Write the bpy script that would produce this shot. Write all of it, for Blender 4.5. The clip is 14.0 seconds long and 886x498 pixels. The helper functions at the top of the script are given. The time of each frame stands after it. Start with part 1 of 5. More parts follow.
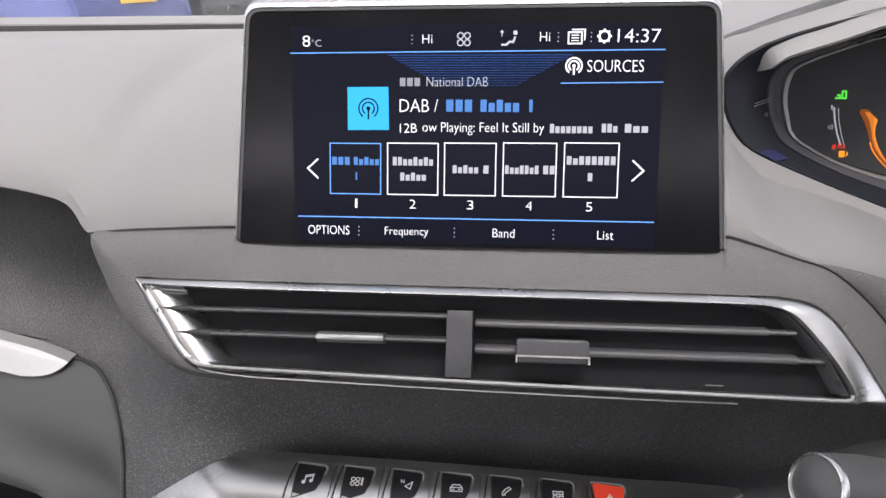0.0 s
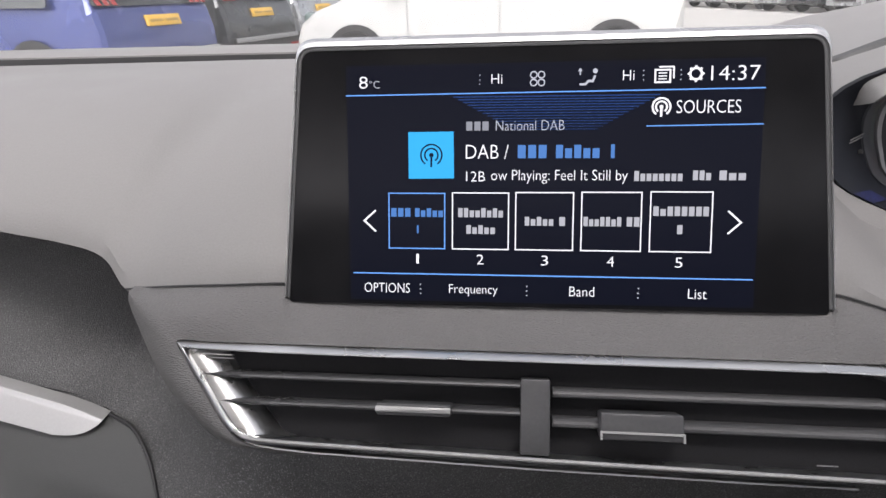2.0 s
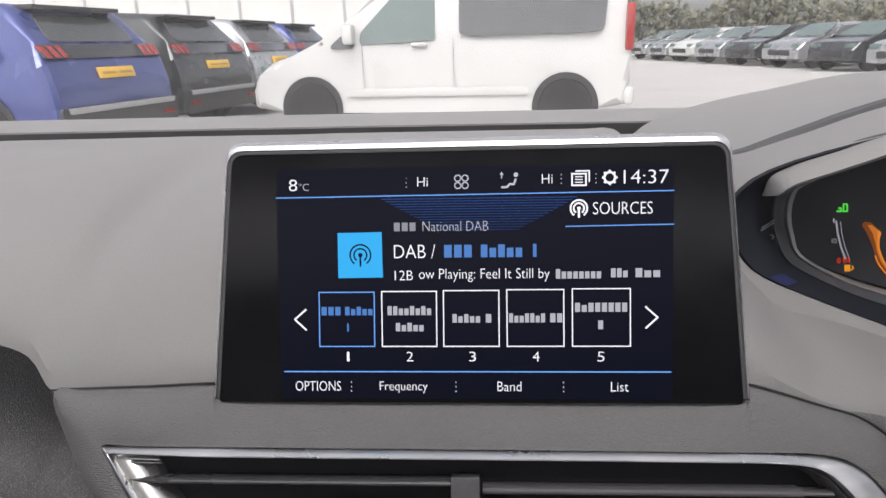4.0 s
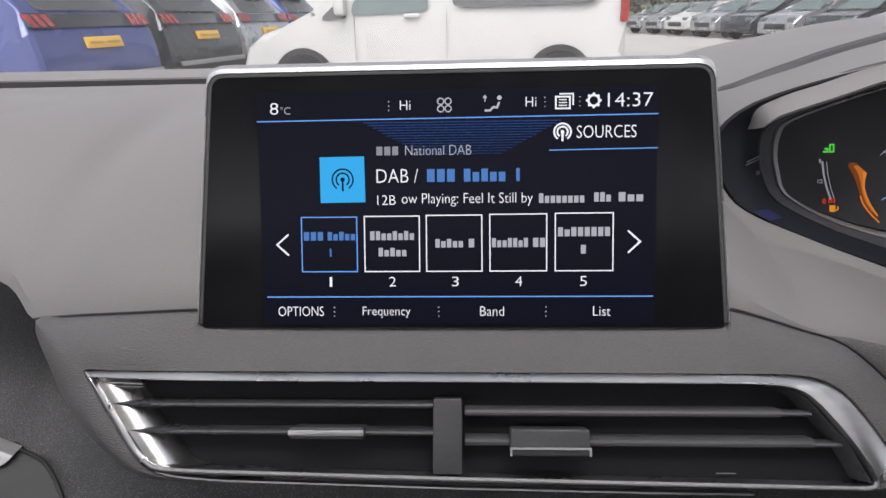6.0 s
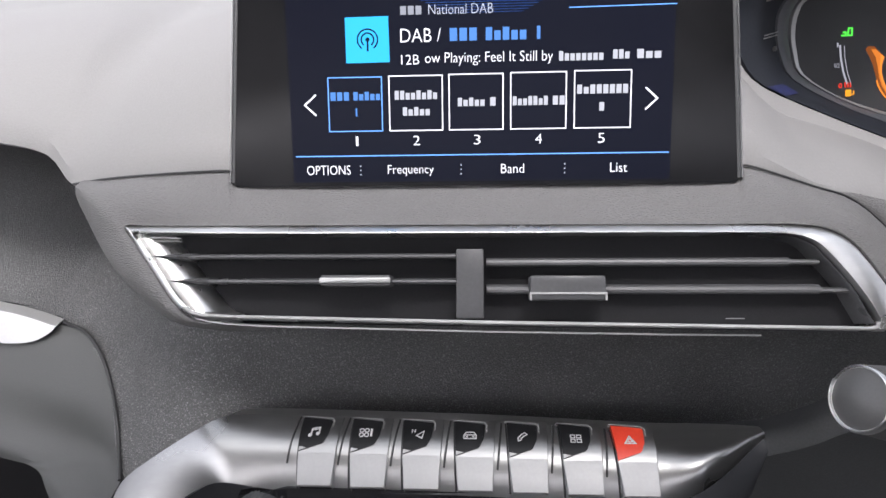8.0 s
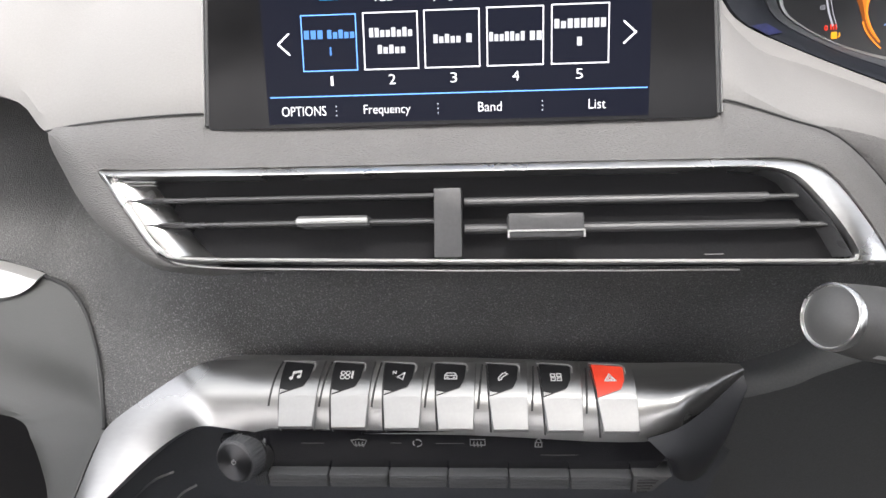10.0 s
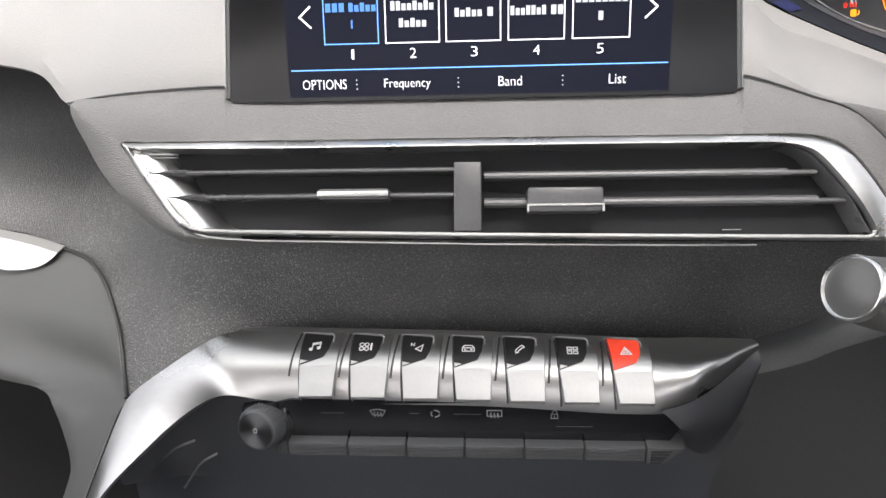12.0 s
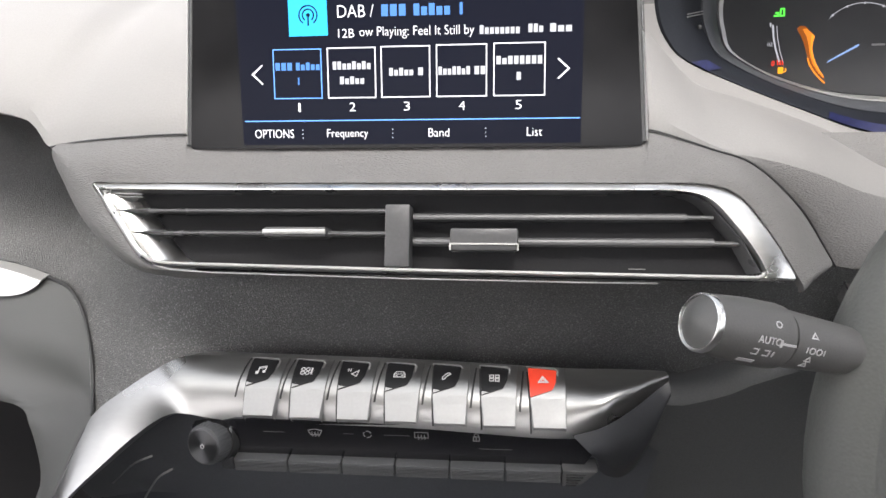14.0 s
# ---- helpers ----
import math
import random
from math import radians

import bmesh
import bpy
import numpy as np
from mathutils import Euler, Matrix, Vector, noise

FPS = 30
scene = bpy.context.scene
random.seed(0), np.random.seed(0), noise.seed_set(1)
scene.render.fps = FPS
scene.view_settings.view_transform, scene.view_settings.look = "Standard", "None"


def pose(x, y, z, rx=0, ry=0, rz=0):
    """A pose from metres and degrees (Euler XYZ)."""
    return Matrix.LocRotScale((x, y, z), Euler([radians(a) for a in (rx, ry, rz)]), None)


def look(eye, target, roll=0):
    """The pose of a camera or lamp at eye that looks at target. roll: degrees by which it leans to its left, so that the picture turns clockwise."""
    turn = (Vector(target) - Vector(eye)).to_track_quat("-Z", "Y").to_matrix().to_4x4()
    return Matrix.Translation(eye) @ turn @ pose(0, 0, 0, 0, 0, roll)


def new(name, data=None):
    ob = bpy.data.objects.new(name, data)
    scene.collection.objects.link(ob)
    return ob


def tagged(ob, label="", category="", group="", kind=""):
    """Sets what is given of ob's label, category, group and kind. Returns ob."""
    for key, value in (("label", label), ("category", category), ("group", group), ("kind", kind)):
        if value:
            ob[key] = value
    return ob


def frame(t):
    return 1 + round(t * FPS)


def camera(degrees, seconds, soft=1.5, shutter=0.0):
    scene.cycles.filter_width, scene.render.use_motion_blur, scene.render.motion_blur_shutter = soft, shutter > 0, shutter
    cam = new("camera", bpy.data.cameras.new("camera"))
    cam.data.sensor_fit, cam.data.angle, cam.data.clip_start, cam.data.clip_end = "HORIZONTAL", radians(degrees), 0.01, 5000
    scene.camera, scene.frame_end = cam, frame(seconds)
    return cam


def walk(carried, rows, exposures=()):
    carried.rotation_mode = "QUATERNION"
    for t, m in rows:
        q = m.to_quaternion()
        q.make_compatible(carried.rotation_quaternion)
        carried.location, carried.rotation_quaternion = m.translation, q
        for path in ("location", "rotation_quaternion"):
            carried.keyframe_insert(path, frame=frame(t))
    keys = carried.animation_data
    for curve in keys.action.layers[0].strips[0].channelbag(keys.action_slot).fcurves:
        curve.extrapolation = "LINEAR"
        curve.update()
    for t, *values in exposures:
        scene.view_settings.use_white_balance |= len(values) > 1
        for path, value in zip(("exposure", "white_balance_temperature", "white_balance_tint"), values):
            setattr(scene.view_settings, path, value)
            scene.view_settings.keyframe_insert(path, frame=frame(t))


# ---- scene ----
cam = camera(68.0, 14.0)
PATH = [
    (0, 0.0117, -0.2927, 1.2218, 67.28, 0.71, 4.89),
    (0.5, -0.0058, -0.2792, 1.2231, 68.69, 1.57, 5.80),
    (1, -0.0082, -0.2667, 1.2319, 68.68, 1.86, 5.38),
    (1.5, -0.0076, -0.2560, 1.2417, 69.97, 1.90, 4.78),
    (2, -0.0132, -0.2597, 1.2290, 68.60, 1.67, 6.39),
    (2.5, -0.0044, -0.2585, 1.2368, 68.36, 2.83, 5.21),
    (3, 0.0005, -0.2572, 1.2494, 69.82, 2.53, 4.78),
    (3.2, -0.0022, -0.2586, 1.2524, 72.25, 2.30, 3.98),
    (5.3, 0.0107, -0.2539, 1.2495, 72.63, 1.30, 2.11),
    (5.5, 0.0115, -0.2562, 1.2433, 72.29, 1.57, 1.93),
    (6, 0.0052, -0.2629, 1.2305, 70.40, 1.14, 2.23),
    (6.5, 0.0041, -0.2665, 1.2219, 68.55, 1.17, 2.90),
    (7, 0.0032, -0.2727, 1.2168, 68.28, 1.44, 2.45),
    (7.5, 0.0052, -0.2827, 1.2053, 67.39, 1.35, 2.63),
    (8, 0.0001, -0.2899, 1.1950, 66.28, 1.59, 3.03),
    (8.5, 0.0035, -0.2915, 1.1882, 65.26, 1.79, 2.77),
    (9, 0.0088, -0.2931, 1.1851, 64.38, 1.99, 2.63),
    (9.2, 0.0091, -0.2933, 1.1805, 64.40, 2.23, 2.38),
    (11.3, 0.0065, -0.2958, 1.1783, 62.38, 2.04, 2.61),
    (11.5, 0.0075, -0.2953, 1.1777, 62.12, 2.05, 2.66),
    (12, 0.0016, -0.2990, 1.1773, 62.59, 1.95, 2.97),
    (12.5, 0.0065, -0.3018, 1.1836, 63.38, 1.68, 2.83),
    (13, 0.0175, -0.3034, 1.1891, 64.41, 2.16, 2.46),
    (13.5, 0.0192, -0.3157, 1.1811, 65.37, 0.06, 3.14),
    (14, 0.0450, -0.3238, 1.1893, 65.77, 1.72, 4.61),
]
# seconds, stops, kelvin, tint
EXPOSURES = [(0.0, 1.53, 6500, 17), (1.0, 1.38, 6500, 17), (1.5, 1.18, 6500, 17), (3.0, 1.18, 6500, 17), (5.5, 0.63, 6500, 17), (6.5, 1.19, 6350, 17), (7.5, 1.60, 6320, 17), (8.5, 1.94, 6370, 15), (9.0, 2.08, 6480, 14), (11.5, 2.24, 6620, 13), (14.0, 2.18, 6640, 13)]
walk(cam, [(r[0], pose(*r[1:])) for r in PATH], EXPOSURES)

# ---- world and sun: a bright overcast sky ----
world = bpy.data.worlds.new("overcast_sky")
scene.world = world
world.use_nodes = True
wn, wl = world.node_tree.nodes, world.node_tree.links
wn.clear()
w_out = wn.new("ShaderNodeOutputWorld")
w_bg = wn.new("ShaderNodeBackground")
w_sat = wn.new("ShaderNodeHueSaturation")
w_sky = wn.new("ShaderNodeTexSky")
w_sky.sky_type = "NISHITA"
w_sky.sun_disc = False
w_sky.sun_elevation = radians(48)
w_sky.sun_rotation = radians(200)
w_sky.dust_density = 4.0
w_sat.inputs["Saturation"].default_value = 0.22
w_bg.inputs["Strength"].default_value = 0.13
wl.new(w_sky.outputs[0], w_sat.inputs["Color"])
wl.new(w_sat.outputs[0], w_bg.inputs["Color"])
wl.new(w_bg.outputs[0], w_out.inputs["Surface"])

sun_data = bpy.data.lights.new("sun", "SUN")
sun_data.energy, sun_data.angle, sun_data.color = 0.9, radians(25), (1.0, 0.97, 0.92)
sun = new("sun", sun_data)
sun.matrix_world = look((0, 0, 30), (-6.0, 16.0, 0))


# ---- materials ----
def nodes_of(name):
    m = bpy.data.materials.new(name)
    m.use_nodes = True
    t = m.node_tree
    return m, t.nodes, t.links, t.nodes["Principled BSDF"]


def surface(name, color, rough=0.5, metal=0.0, grain=400.0, bump=0.0, tint=0.15, wear=12.0, stretch=(1, 1, 1), coat=0.0, spec=0.5, voronoi=False, rough_var=0.1, depth=0.0004):
    """A procedural surface: base colour with stains (wear per metre) and grain, relief and uneven gloss."""
    m, n, l, b = nodes_of(name)
    co = n.new("ShaderNodeTexCoord")
    mp = n.new("ShaderNodeMapping")
    mp.inputs["Scale"].default_value = stretch
    l.new(co.outputs["Object"], mp.inputs["Vector"])
    big = n.new("ShaderNodeTexNoise")
    big.inputs["Scale"].default_value, big.inputs["Detail"].default_value = wear, 4
    l.new(co.outputs["Object"], big.inputs["Vector"])
    fine = n.new("ShaderNodeTexNoise")
    fine.inputs["Scale"].default_value, fine.inputs["Detail"].default_value = grain, 3
    l.new(mp.outputs["Vector"], fine.inputs["Vector"])
    mixn = n.new("ShaderNodeMath")
    mixn.operation = "ADD"
    l.new(big.outputs["Fac"], mixn.inputs[0])
    l.new(fine.outputs["Fac"], mixn.inputs[1])
    ramp = n.new("ShaderNodeMapRange")
    ramp.inputs["From Min"].default_value, ramp.inputs["From Max"].default_value = 0.6, 1.4
    ramp.inputs["To Min"].default_value, ramp.inputs["To Max"].default_value = 1 - tint, 1 + tint
    l.new(mixn.outputs[0], ramp.inputs["Value"])
    mul = n.new("ShaderNodeMix")
    mul.data_type, mul.blend_type = "RGBA", "MULTIPLY"
    mul.inputs["Factor"].default_value = 1.0
    mul.inputs["A"].default_value = (*color, 1)
    l.new(ramp.outputs[0], mul.inputs["B"])
    l.new(mul.outputs["Result"], b.inputs["Base Color"])
    rr = n.new("ShaderNodeMapRange")
    rr.inputs["From Min"].default_value, rr.inputs["From Max"].default_value = 0.3, 0.7
    rr.inputs["To Min"].default_value, rr.inputs["To Max"].default_value = max(0.02, rough - rough_var), min(1, rough + rough_var)
    l.new(big.outputs["Fac"], rr.inputs["Value"])
    l.new(rr.outputs[0], b.inputs["Roughness"])
    b.inputs["Metallic"].default_value = metal
    b.inputs["Coat Weight"].default_value = coat
    b.inputs["Specular IOR Level"].default_value = spec
    if bump:
        bp = n.new("ShaderNodeBump")
        bp.inputs["Strength"].default_value, bp.inputs["Distance"].default_value = bump, depth
        if voronoi:
            vo = n.new("ShaderNodeTexVoronoi")
            vo.inputs["Scale"].default_value = grain
            l.new(mp.outputs["Vector"], vo.inputs["Vector"])
            l.new(vo.outputs["Distance"], bp.inputs["Height"])
        else:
            l.new(fine.outputs["Fac"], bp.inputs["Height"])
        l.new(bp.outputs["Normal"], b.inputs["Normal"])
    return m


def speckled(m, scale, gain):
    """Pale specks put into the colour as glints on the crests of a coarse grain."""
    n, l = m.node_tree.nodes, m.node_tree.links
    b = n["Principled BSDF"]
    src = b.inputs["Base Color"].links[0].from_socket
    co, no, rm, mx = n.new("ShaderNodeTexCoord"), n.new("ShaderNodeTexNoise"), n.new("ShaderNodeMapRange"), n.new("ShaderNodeMix")
    no.inputs["Scale"].default_value, no.inputs["Detail"].default_value = scale, 1
    rm.inputs["From Min"].default_value, rm.inputs["From Max"].default_value = 0.56, 0.70
    rm.inputs["To Min"].default_value, rm.inputs["To Max"].default_value = 0.92, gain
    mx.data_type, mx.blend_type = "RGBA", "MULTIPLY"
    mx.inputs["Factor"].default_value = 1.0
    l.new(co.outputs["Object"], no.inputs["Vector"])
    l.new(no.outputs["Fac"], rm.inputs["Value"])
    l.new(src, mx.inputs["A"])
    l.new(rm.outputs[0], mx.inputs["B"])
    l.new(mx.outputs["Result"], b.inputs["Base Color"])


def glow(name, color, strength):
    m, n, l, b = nodes_of(name)
    b.inputs["Base Color"].default_value = (0.005, 0.005, 0.006, 1)
    b.inputs["Roughness"].default_value = 0.3
    b.inputs["Specular IOR Level"].default_value = 0.1
    b.inputs["Emission Color"].default_value = (*color, 1)
    b.inputs["Emission Strength"].default_value = strength
    return m


def clear_glass(name, tint=(1, 1, 1), gloss=0.08):
    m, n, l, b = nodes_of(name)
    out = n["Material Output"]
    n.remove(b)
    tr, gl, mx = n.new("ShaderNodeBsdfTransparent"), n.new("ShaderNodeBsdfGlossy"), n.new("ShaderNodeMixShader")
    tr.inputs["Color"].default_value = (*tint, 1)
    gl.inputs["Roughness"].default_value = 0.02
    mx.inputs["Fac"].default_value = gloss
    l.new(tr.outputs[0], mx.inputs[1])
    l.new(gl.outputs[0], mx.inputs[2])
    l.new(mx.outputs[0], out.inputs["Surface"])
    return m


PAD = surface("soft_grey_pad", (0.254, 0.248, 0.243), 0.62, grain=900, bump=0.25, tint=0.06, wear=9, voronoi=True, depth=0.0003)
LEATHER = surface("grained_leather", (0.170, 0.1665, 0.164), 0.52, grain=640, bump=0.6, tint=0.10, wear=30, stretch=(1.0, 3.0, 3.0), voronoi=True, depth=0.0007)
PANEL = surface("coarse_grain_plastic", (0.114, 0.115, 0.114), 0.38, grain=1200, bump=1.0, tint=0.4, wear=18, voronoi=False, depth=0.0014)
# the panel's glints are coloured in as pale specks
speckled(PANEL, 1250, 2.3)
GLOVE = surface("smooth_grey_plastic", (0.080, 0.082, 0.080), 0.6, grain=1200, bump=0.25, tint=0.08, wear=8)
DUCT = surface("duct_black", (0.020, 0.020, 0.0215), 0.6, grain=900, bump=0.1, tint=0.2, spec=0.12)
HOOD = surface("matt_black_hood", (0.015, 0.017, 0.022), 0.45, grain=900, bump=0.2, tint=0.2, spec=0.2)
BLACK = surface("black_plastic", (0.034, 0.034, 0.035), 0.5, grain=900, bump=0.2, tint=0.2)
KNEE = surface("knee_panel_plastic", (0.082, 0.085, 0.087), 0.5, grain=900, bump=0.25, tint=0.2)
DARK = surface("dark_grey_plastic", (0.085, 0.086, 0.087), 0.5, grain=900, bump=0.25, tint=0.15)
# paler copy of the slat plastic, for slats that catch more light
SLAT_LIT = surface("slat_plastic_lit", (0.110, 0.110, 0.112), 0.34, grain=600, bump=0.12, tint=0.12)
SLAT = surface("slat_plastic", (0.085, 0.085, 0.087), 0.32, grain=600, bump=0.15, tint=0.15)
GLOSS = surface("piano_black", (0.010, 0.010, 0.012), 0.12, grain=60, bump=0.0, tint=0.2, coat=0.5, rough_var=0.06)
CHROME = surface("satin_chrome", (0.80, 0.80, 0.79), 0.30, 1.0, grain=500, bump=0.06, tint=0.06, wear=20, stretch=(0.1, 1, 1))
BRIGHT = surface("bright_chrome", (0.86, 0.86, 0.86), 0.12, 1.0, grain=300, bump=0.03, tint=0.04)
BRUSHED = surface("brushed_metal", (0.36, 0.36, 0.356), 0.34, 0.95, grain=420, bump=0.05, tint=0.06, wear=16, stretch=(0.1, 1, 1))
END = surface("end_cheek_plastic", (0.022, 0.023, 0.026), 0.42, grain=700, bump=0.06, tint=0.15)
CHEEK = surface("cheek_plastic", (0.064, 0.068, 0.076), 0.34, grain=700, bump=0.1, tint=0.15)
SILVER = surface("silver_paint", (0.375, 0.375, 0.372), 0.48, 0.35, grain=700, bump=0.05, tint=0.05, wear=30)
SHELL = surface("silver_shell", (0.72, 0.72, 0.72), 0.3, 0.8, grain=600, bump=0.04, tint=0.05)
CAP = surface("stalk_cap_plastic", (0.120, 0.119, 0.116), 0.40, grain=1200, bump=0.1, tint=0.08)
STALK = surface("stalk_plastic", (0.115, 0.113, 0.110), 0.5, grain=1200, bump=0.15, tint=0.08)
WHEEL = surface("wheel_leather", (0.11, 0.113, 0.106), 0.55, grain=700, bump=0.3, tint=0.1, voronoi=True)
RIBKEY = surface("ribbed_key_plastic", (0.078, 0.080, 0.083), 0.45, grain=900, bump=0.2, tint=0.15)
TRIM = surface("trim_paint", (0.52, 0.52, 0.51), 0.4, 0.4, grain=700, bump=0.05, tint=0.05)
CAPBLACK = surface("black_key_cap", (0.012, 0.012, 0.013), 0.42, grain=700, bump=0.05, tint=0.15, spec=0.25)
RED = surface("red_button", (0.72, 0.06, 0.03), 0.35, grain=700, bump=0.1, tint=0.08)
BEZEL = surface("bezel_silver", (0.36, 0.36, 0.36), 0.36, 0.5, grain=700, bump=0.05, tint=0.06)
DIAL_GLASS = surface("cluster_glass", (0.030, 0.031, 0.034), 0.55, grain=40, tint=0.06, wear=25)
SCREEN = surface("screen_glass", (0.010, 0.010, 0.011), 0.18, grain=40, tint=0.25, wear=25, spec=0.20, rough_var=0.05)
RUBBER = surface("tyre_rubber", (0.02, 0.02, 0.02), 0.8, grain=300, bump=0.3)
ASPHALT = surface("pale_tarmac", (0.46, 0.445, 0.42), 0.85, grain=60, bump=0.5, tint=0.2, wear=0.4, depth=0.004)
PRINT = surface("white_print", (0.58, 0.58, 0.58), 0.5, tint=0.05)
GREY_PRINT = surface("grey_print", (0.24, 0.24, 0.24), 0.5, tint=0.05)
FAINT_PRINT = surface("faint_print", (0.12, 0.12, 0.12), 0.5, tint=0.05)
TXT = glow("screen_white", (0.95, 0.97, 1.0), 0.568)
TXT_BAR = glow("screen_bar", (0.9, 0.93, 1.0), 0.26)
BLUE_BAR = glow("screen_blue_bar", (0.14, 0.40, 1.0), 0.284)
DIM_BAR = glow("screen_dim_bar", (0.8, 0.85, 0.95), 0.18)
TXT_DIM = glow("screen_dim_white", (0.8, 0.85, 0.95), 0.3408)
LINE_BLUE = glow("screen_blue_line", (0.16, 0.42, 1.0), 0.5112)
TILE_BLUE = glow("screen_cyan_tile", (0.03, 0.48, 0.95), 0.4828)
TILE_DARK = glow("screen_tile_mark", (0.0, 0.05, 0.16), 0.0852)
STRIPE = glow("screen_dark_stripe", (0.05, 0.17, 0.62), 0.20)
LCD = glow("screen_backlight", (0.10, 0.16, 0.50), 0.010)
GREEN = glow("lamp_green", (0.1, 0.85, 0.08), 0.3692)
ORANGE = glow("dial_orange", (1.0, 0.30, 0.03), 0.3692)
ORANGE_DIM = glow("dial_orange_halo", (0.95, 0.25, 0.03), 0.09)
ORANGE_MID = glow("dial_orange_mid", (0.98, 0.28, 0.03), 0.26)
AMBER = glow("lamp_amber", (1.0, 0.4, 0.02), 0.355)
RED_LIT = glow("lamp_red", (1.0, 0.06, 0.03), 0.284)
NEEDLE = glow("dial_needle", (0.35, 0.55, 1.0), 0.22)
DIAL_WHITE = glow("dial_white", (0.8, 0.82, 0.9), 0.1704)
# blue that colours in the reflections on the black hood
BLUE_EDGE = surface("blue_reflection_paint", (0.007, 0.010, 0.055), 0.4, tint=0.5, wear=40, coat=0.1)
WINDSCREEN = clear_glass("windscreen_glass", (0.97, 0.985, 0.98), 0.11)
HEADLINER = surface("pale_headliner", (0.55, 0.545, 0.53), 0.9, grain=300, bump=0.3)
CABIN = surface("cabin_trim", (0.14, 0.14, 0.14), 0.75, grain=300, bump=0.2)


def spun_metal(name):
    m, n, l, b = nodes_of(name)
    tg = n.new("ShaderNodeTangent")
    tg.direction_type, tg.axis = "RADIAL", "Z"
    l.new(tg.outputs[0], b.inputs["Tangent"])
    b.inputs["Base Color"].default_value = (0.12, 0.12, 0.125, 1)
    b.inputs["Anisotropic Rotation"].default_value = 0.25
    b.inputs["Metallic"].default_value, b.inputs["Roughness"].default_value, b.inputs["Anisotropic"].default_value = 1.0, 0.46, 0.75
    return m


SPUN = spun_metal("spun_dark_metal")


# ---- building helpers ----
def part(name, bm, material, parent=None, label="", smooth=True):
    bmesh.ops.recalc_face_normals(bm, faces=bm.faces[:])
    me = bpy.data.meshes.new(name)
    bm.to_mesh(me)
    bm.free()
    me.materials.append(material)
    if smooth:
        me.shade_smooth()
        me.set_sharp_from_angle(angle=radians(25))
    ob = new(name, me)
    if parent is not None:
        ob.parent = parent
    if label:
        ob["label"] = label
    return ob


def thing(name, label, category, m=None, group="", kind=""):
    ob = new(name)
    ob.empty_display_size = 0.02
    if m is not None:
        ob.matrix_world = m
    return tagged(ob, label, category, group, kind)


def dense(points, n):
    """Catmull-Rom curve through the points, n steps a span."""
    p = [Vector(q) for q in points]
    p = [2 * p[0] - p[1]] + p + [2 * p[-1] - p[-2]]
    out = []
    for i in range(1, len(p) - 2):
        a, b, c, d = p[i - 1 : i + 3]
        for k in range(n):
            t = k / n
            out.append(0.5 * (2 * b + (c - a) * t + (2 * a - 5 * b + 4 * c - d) * t * t + (3 * b - a - 3 * c + d) * t ** 3))
    return out + [p[-2]]


def loft(rows, thick=0.0, wrap=False):
    bm = bmesh.new()
    vs = [[bm.verts.new(p) for p in r] for r in rows]
    for a, b in zip(vs, vs[1:]):
        m = len(a)
        for i in range(m if wrap else m - 1):
            bm.faces.new((a[i], a[(i + 1) % m], b[(i + 1) % m], b[i]))
    if wrap:
        bm.faces.new(vs[0][::-1])
        bm.faces.new(vs[-1])
    bmesh.ops.recalc_face_normals(bm, faces=bm.faces[:])
    if thick:
        bmesh.ops.solidify(bm, geom=bm.faces[:], thickness=thick)
    return bm


def prism(poly, z0, z1, bevel=0.0, seg=2):
    """A plate with the outline poly in x, y, from z0 to z1, its front edges rounded."""
    bm = bmesh.new()
    lo = [bm.verts.new((x, y, z0)) for x, y in poly]
    hi = [bm.verts.new((x, y, z1)) for x, y in poly]
    n = len(poly)
    top = bm.faces.new(hi)
    bm.faces.new(lo[::-1])
    for i in range(n):
        bm.faces.new((lo[i], lo[(i + 1) % n], hi[(i + 1) % n], hi[i]))
    if bevel:
        bmesh.ops.bevel(bm, geom=list(top.edges), offset=bevel, segments=seg, affect="EDGES", profile=0.5)
    return bm


def band(outer, inner, z0, z1, bevel=0.0):
    """A flat ring between two outlines of equal count."""
    bm = bmesh.new()
    n = len(outer)
    loops = [[bm.verts.new((x, y, z)) for x, y in o] for o, z in ((outer, z0), (outer, z1), (inner, z1), (inner, z0))]
    for a, b in zip(loops, loops[1:] + loops[:1]):
        for i in range(n):
            bm.faces.new((a[i], a[(i + 1) % n], b[(i + 1) % n], b[i]))
    if bevel:
        es = [e for e in bm.edges if all(abs(v.co.z - z1) < 1e-9 for v in e.verts) and len({v in loops[1] for v in e.verts}) == 1]
        bmesh.ops.bevel(bm, geom=es, offset=bevel, segments=2, affect="EDGES", profile=0.5)
    return bm


def box(x0, y0, z0, x1, y1, z1, bevel=0.0, seg=2):
    bm = bmesh.new()
    bmesh.ops.create_cube(bm, size=1, matrix=Matrix.Translation(((x0 + x1) / 2, (y0 + y1) / 2, (z0 + z1) / 2)) @ Matrix.Diagonal((x1 - x0, y1 - y0, z1 - z0, 1)))
    if bevel:
        bmesh.ops.bevel(bm, geom=bm.edges[:], offset=bevel, segments=seg, affect="EDGES", profile=0.5)
    return bm


def lathe(profile, seg=48, m=None):
    """Turns (radius, height) pairs round z."""
    rows = [[Vector((r * math.cos(2 * math.pi * i / seg), r * math.sin(2 * math.pi * i / seg), h)) for i in range(seg)] for r, h in profile]
    bm = loft(rows, wrap=True)
    if m is not None:
        bm.transform(m)
    return bm


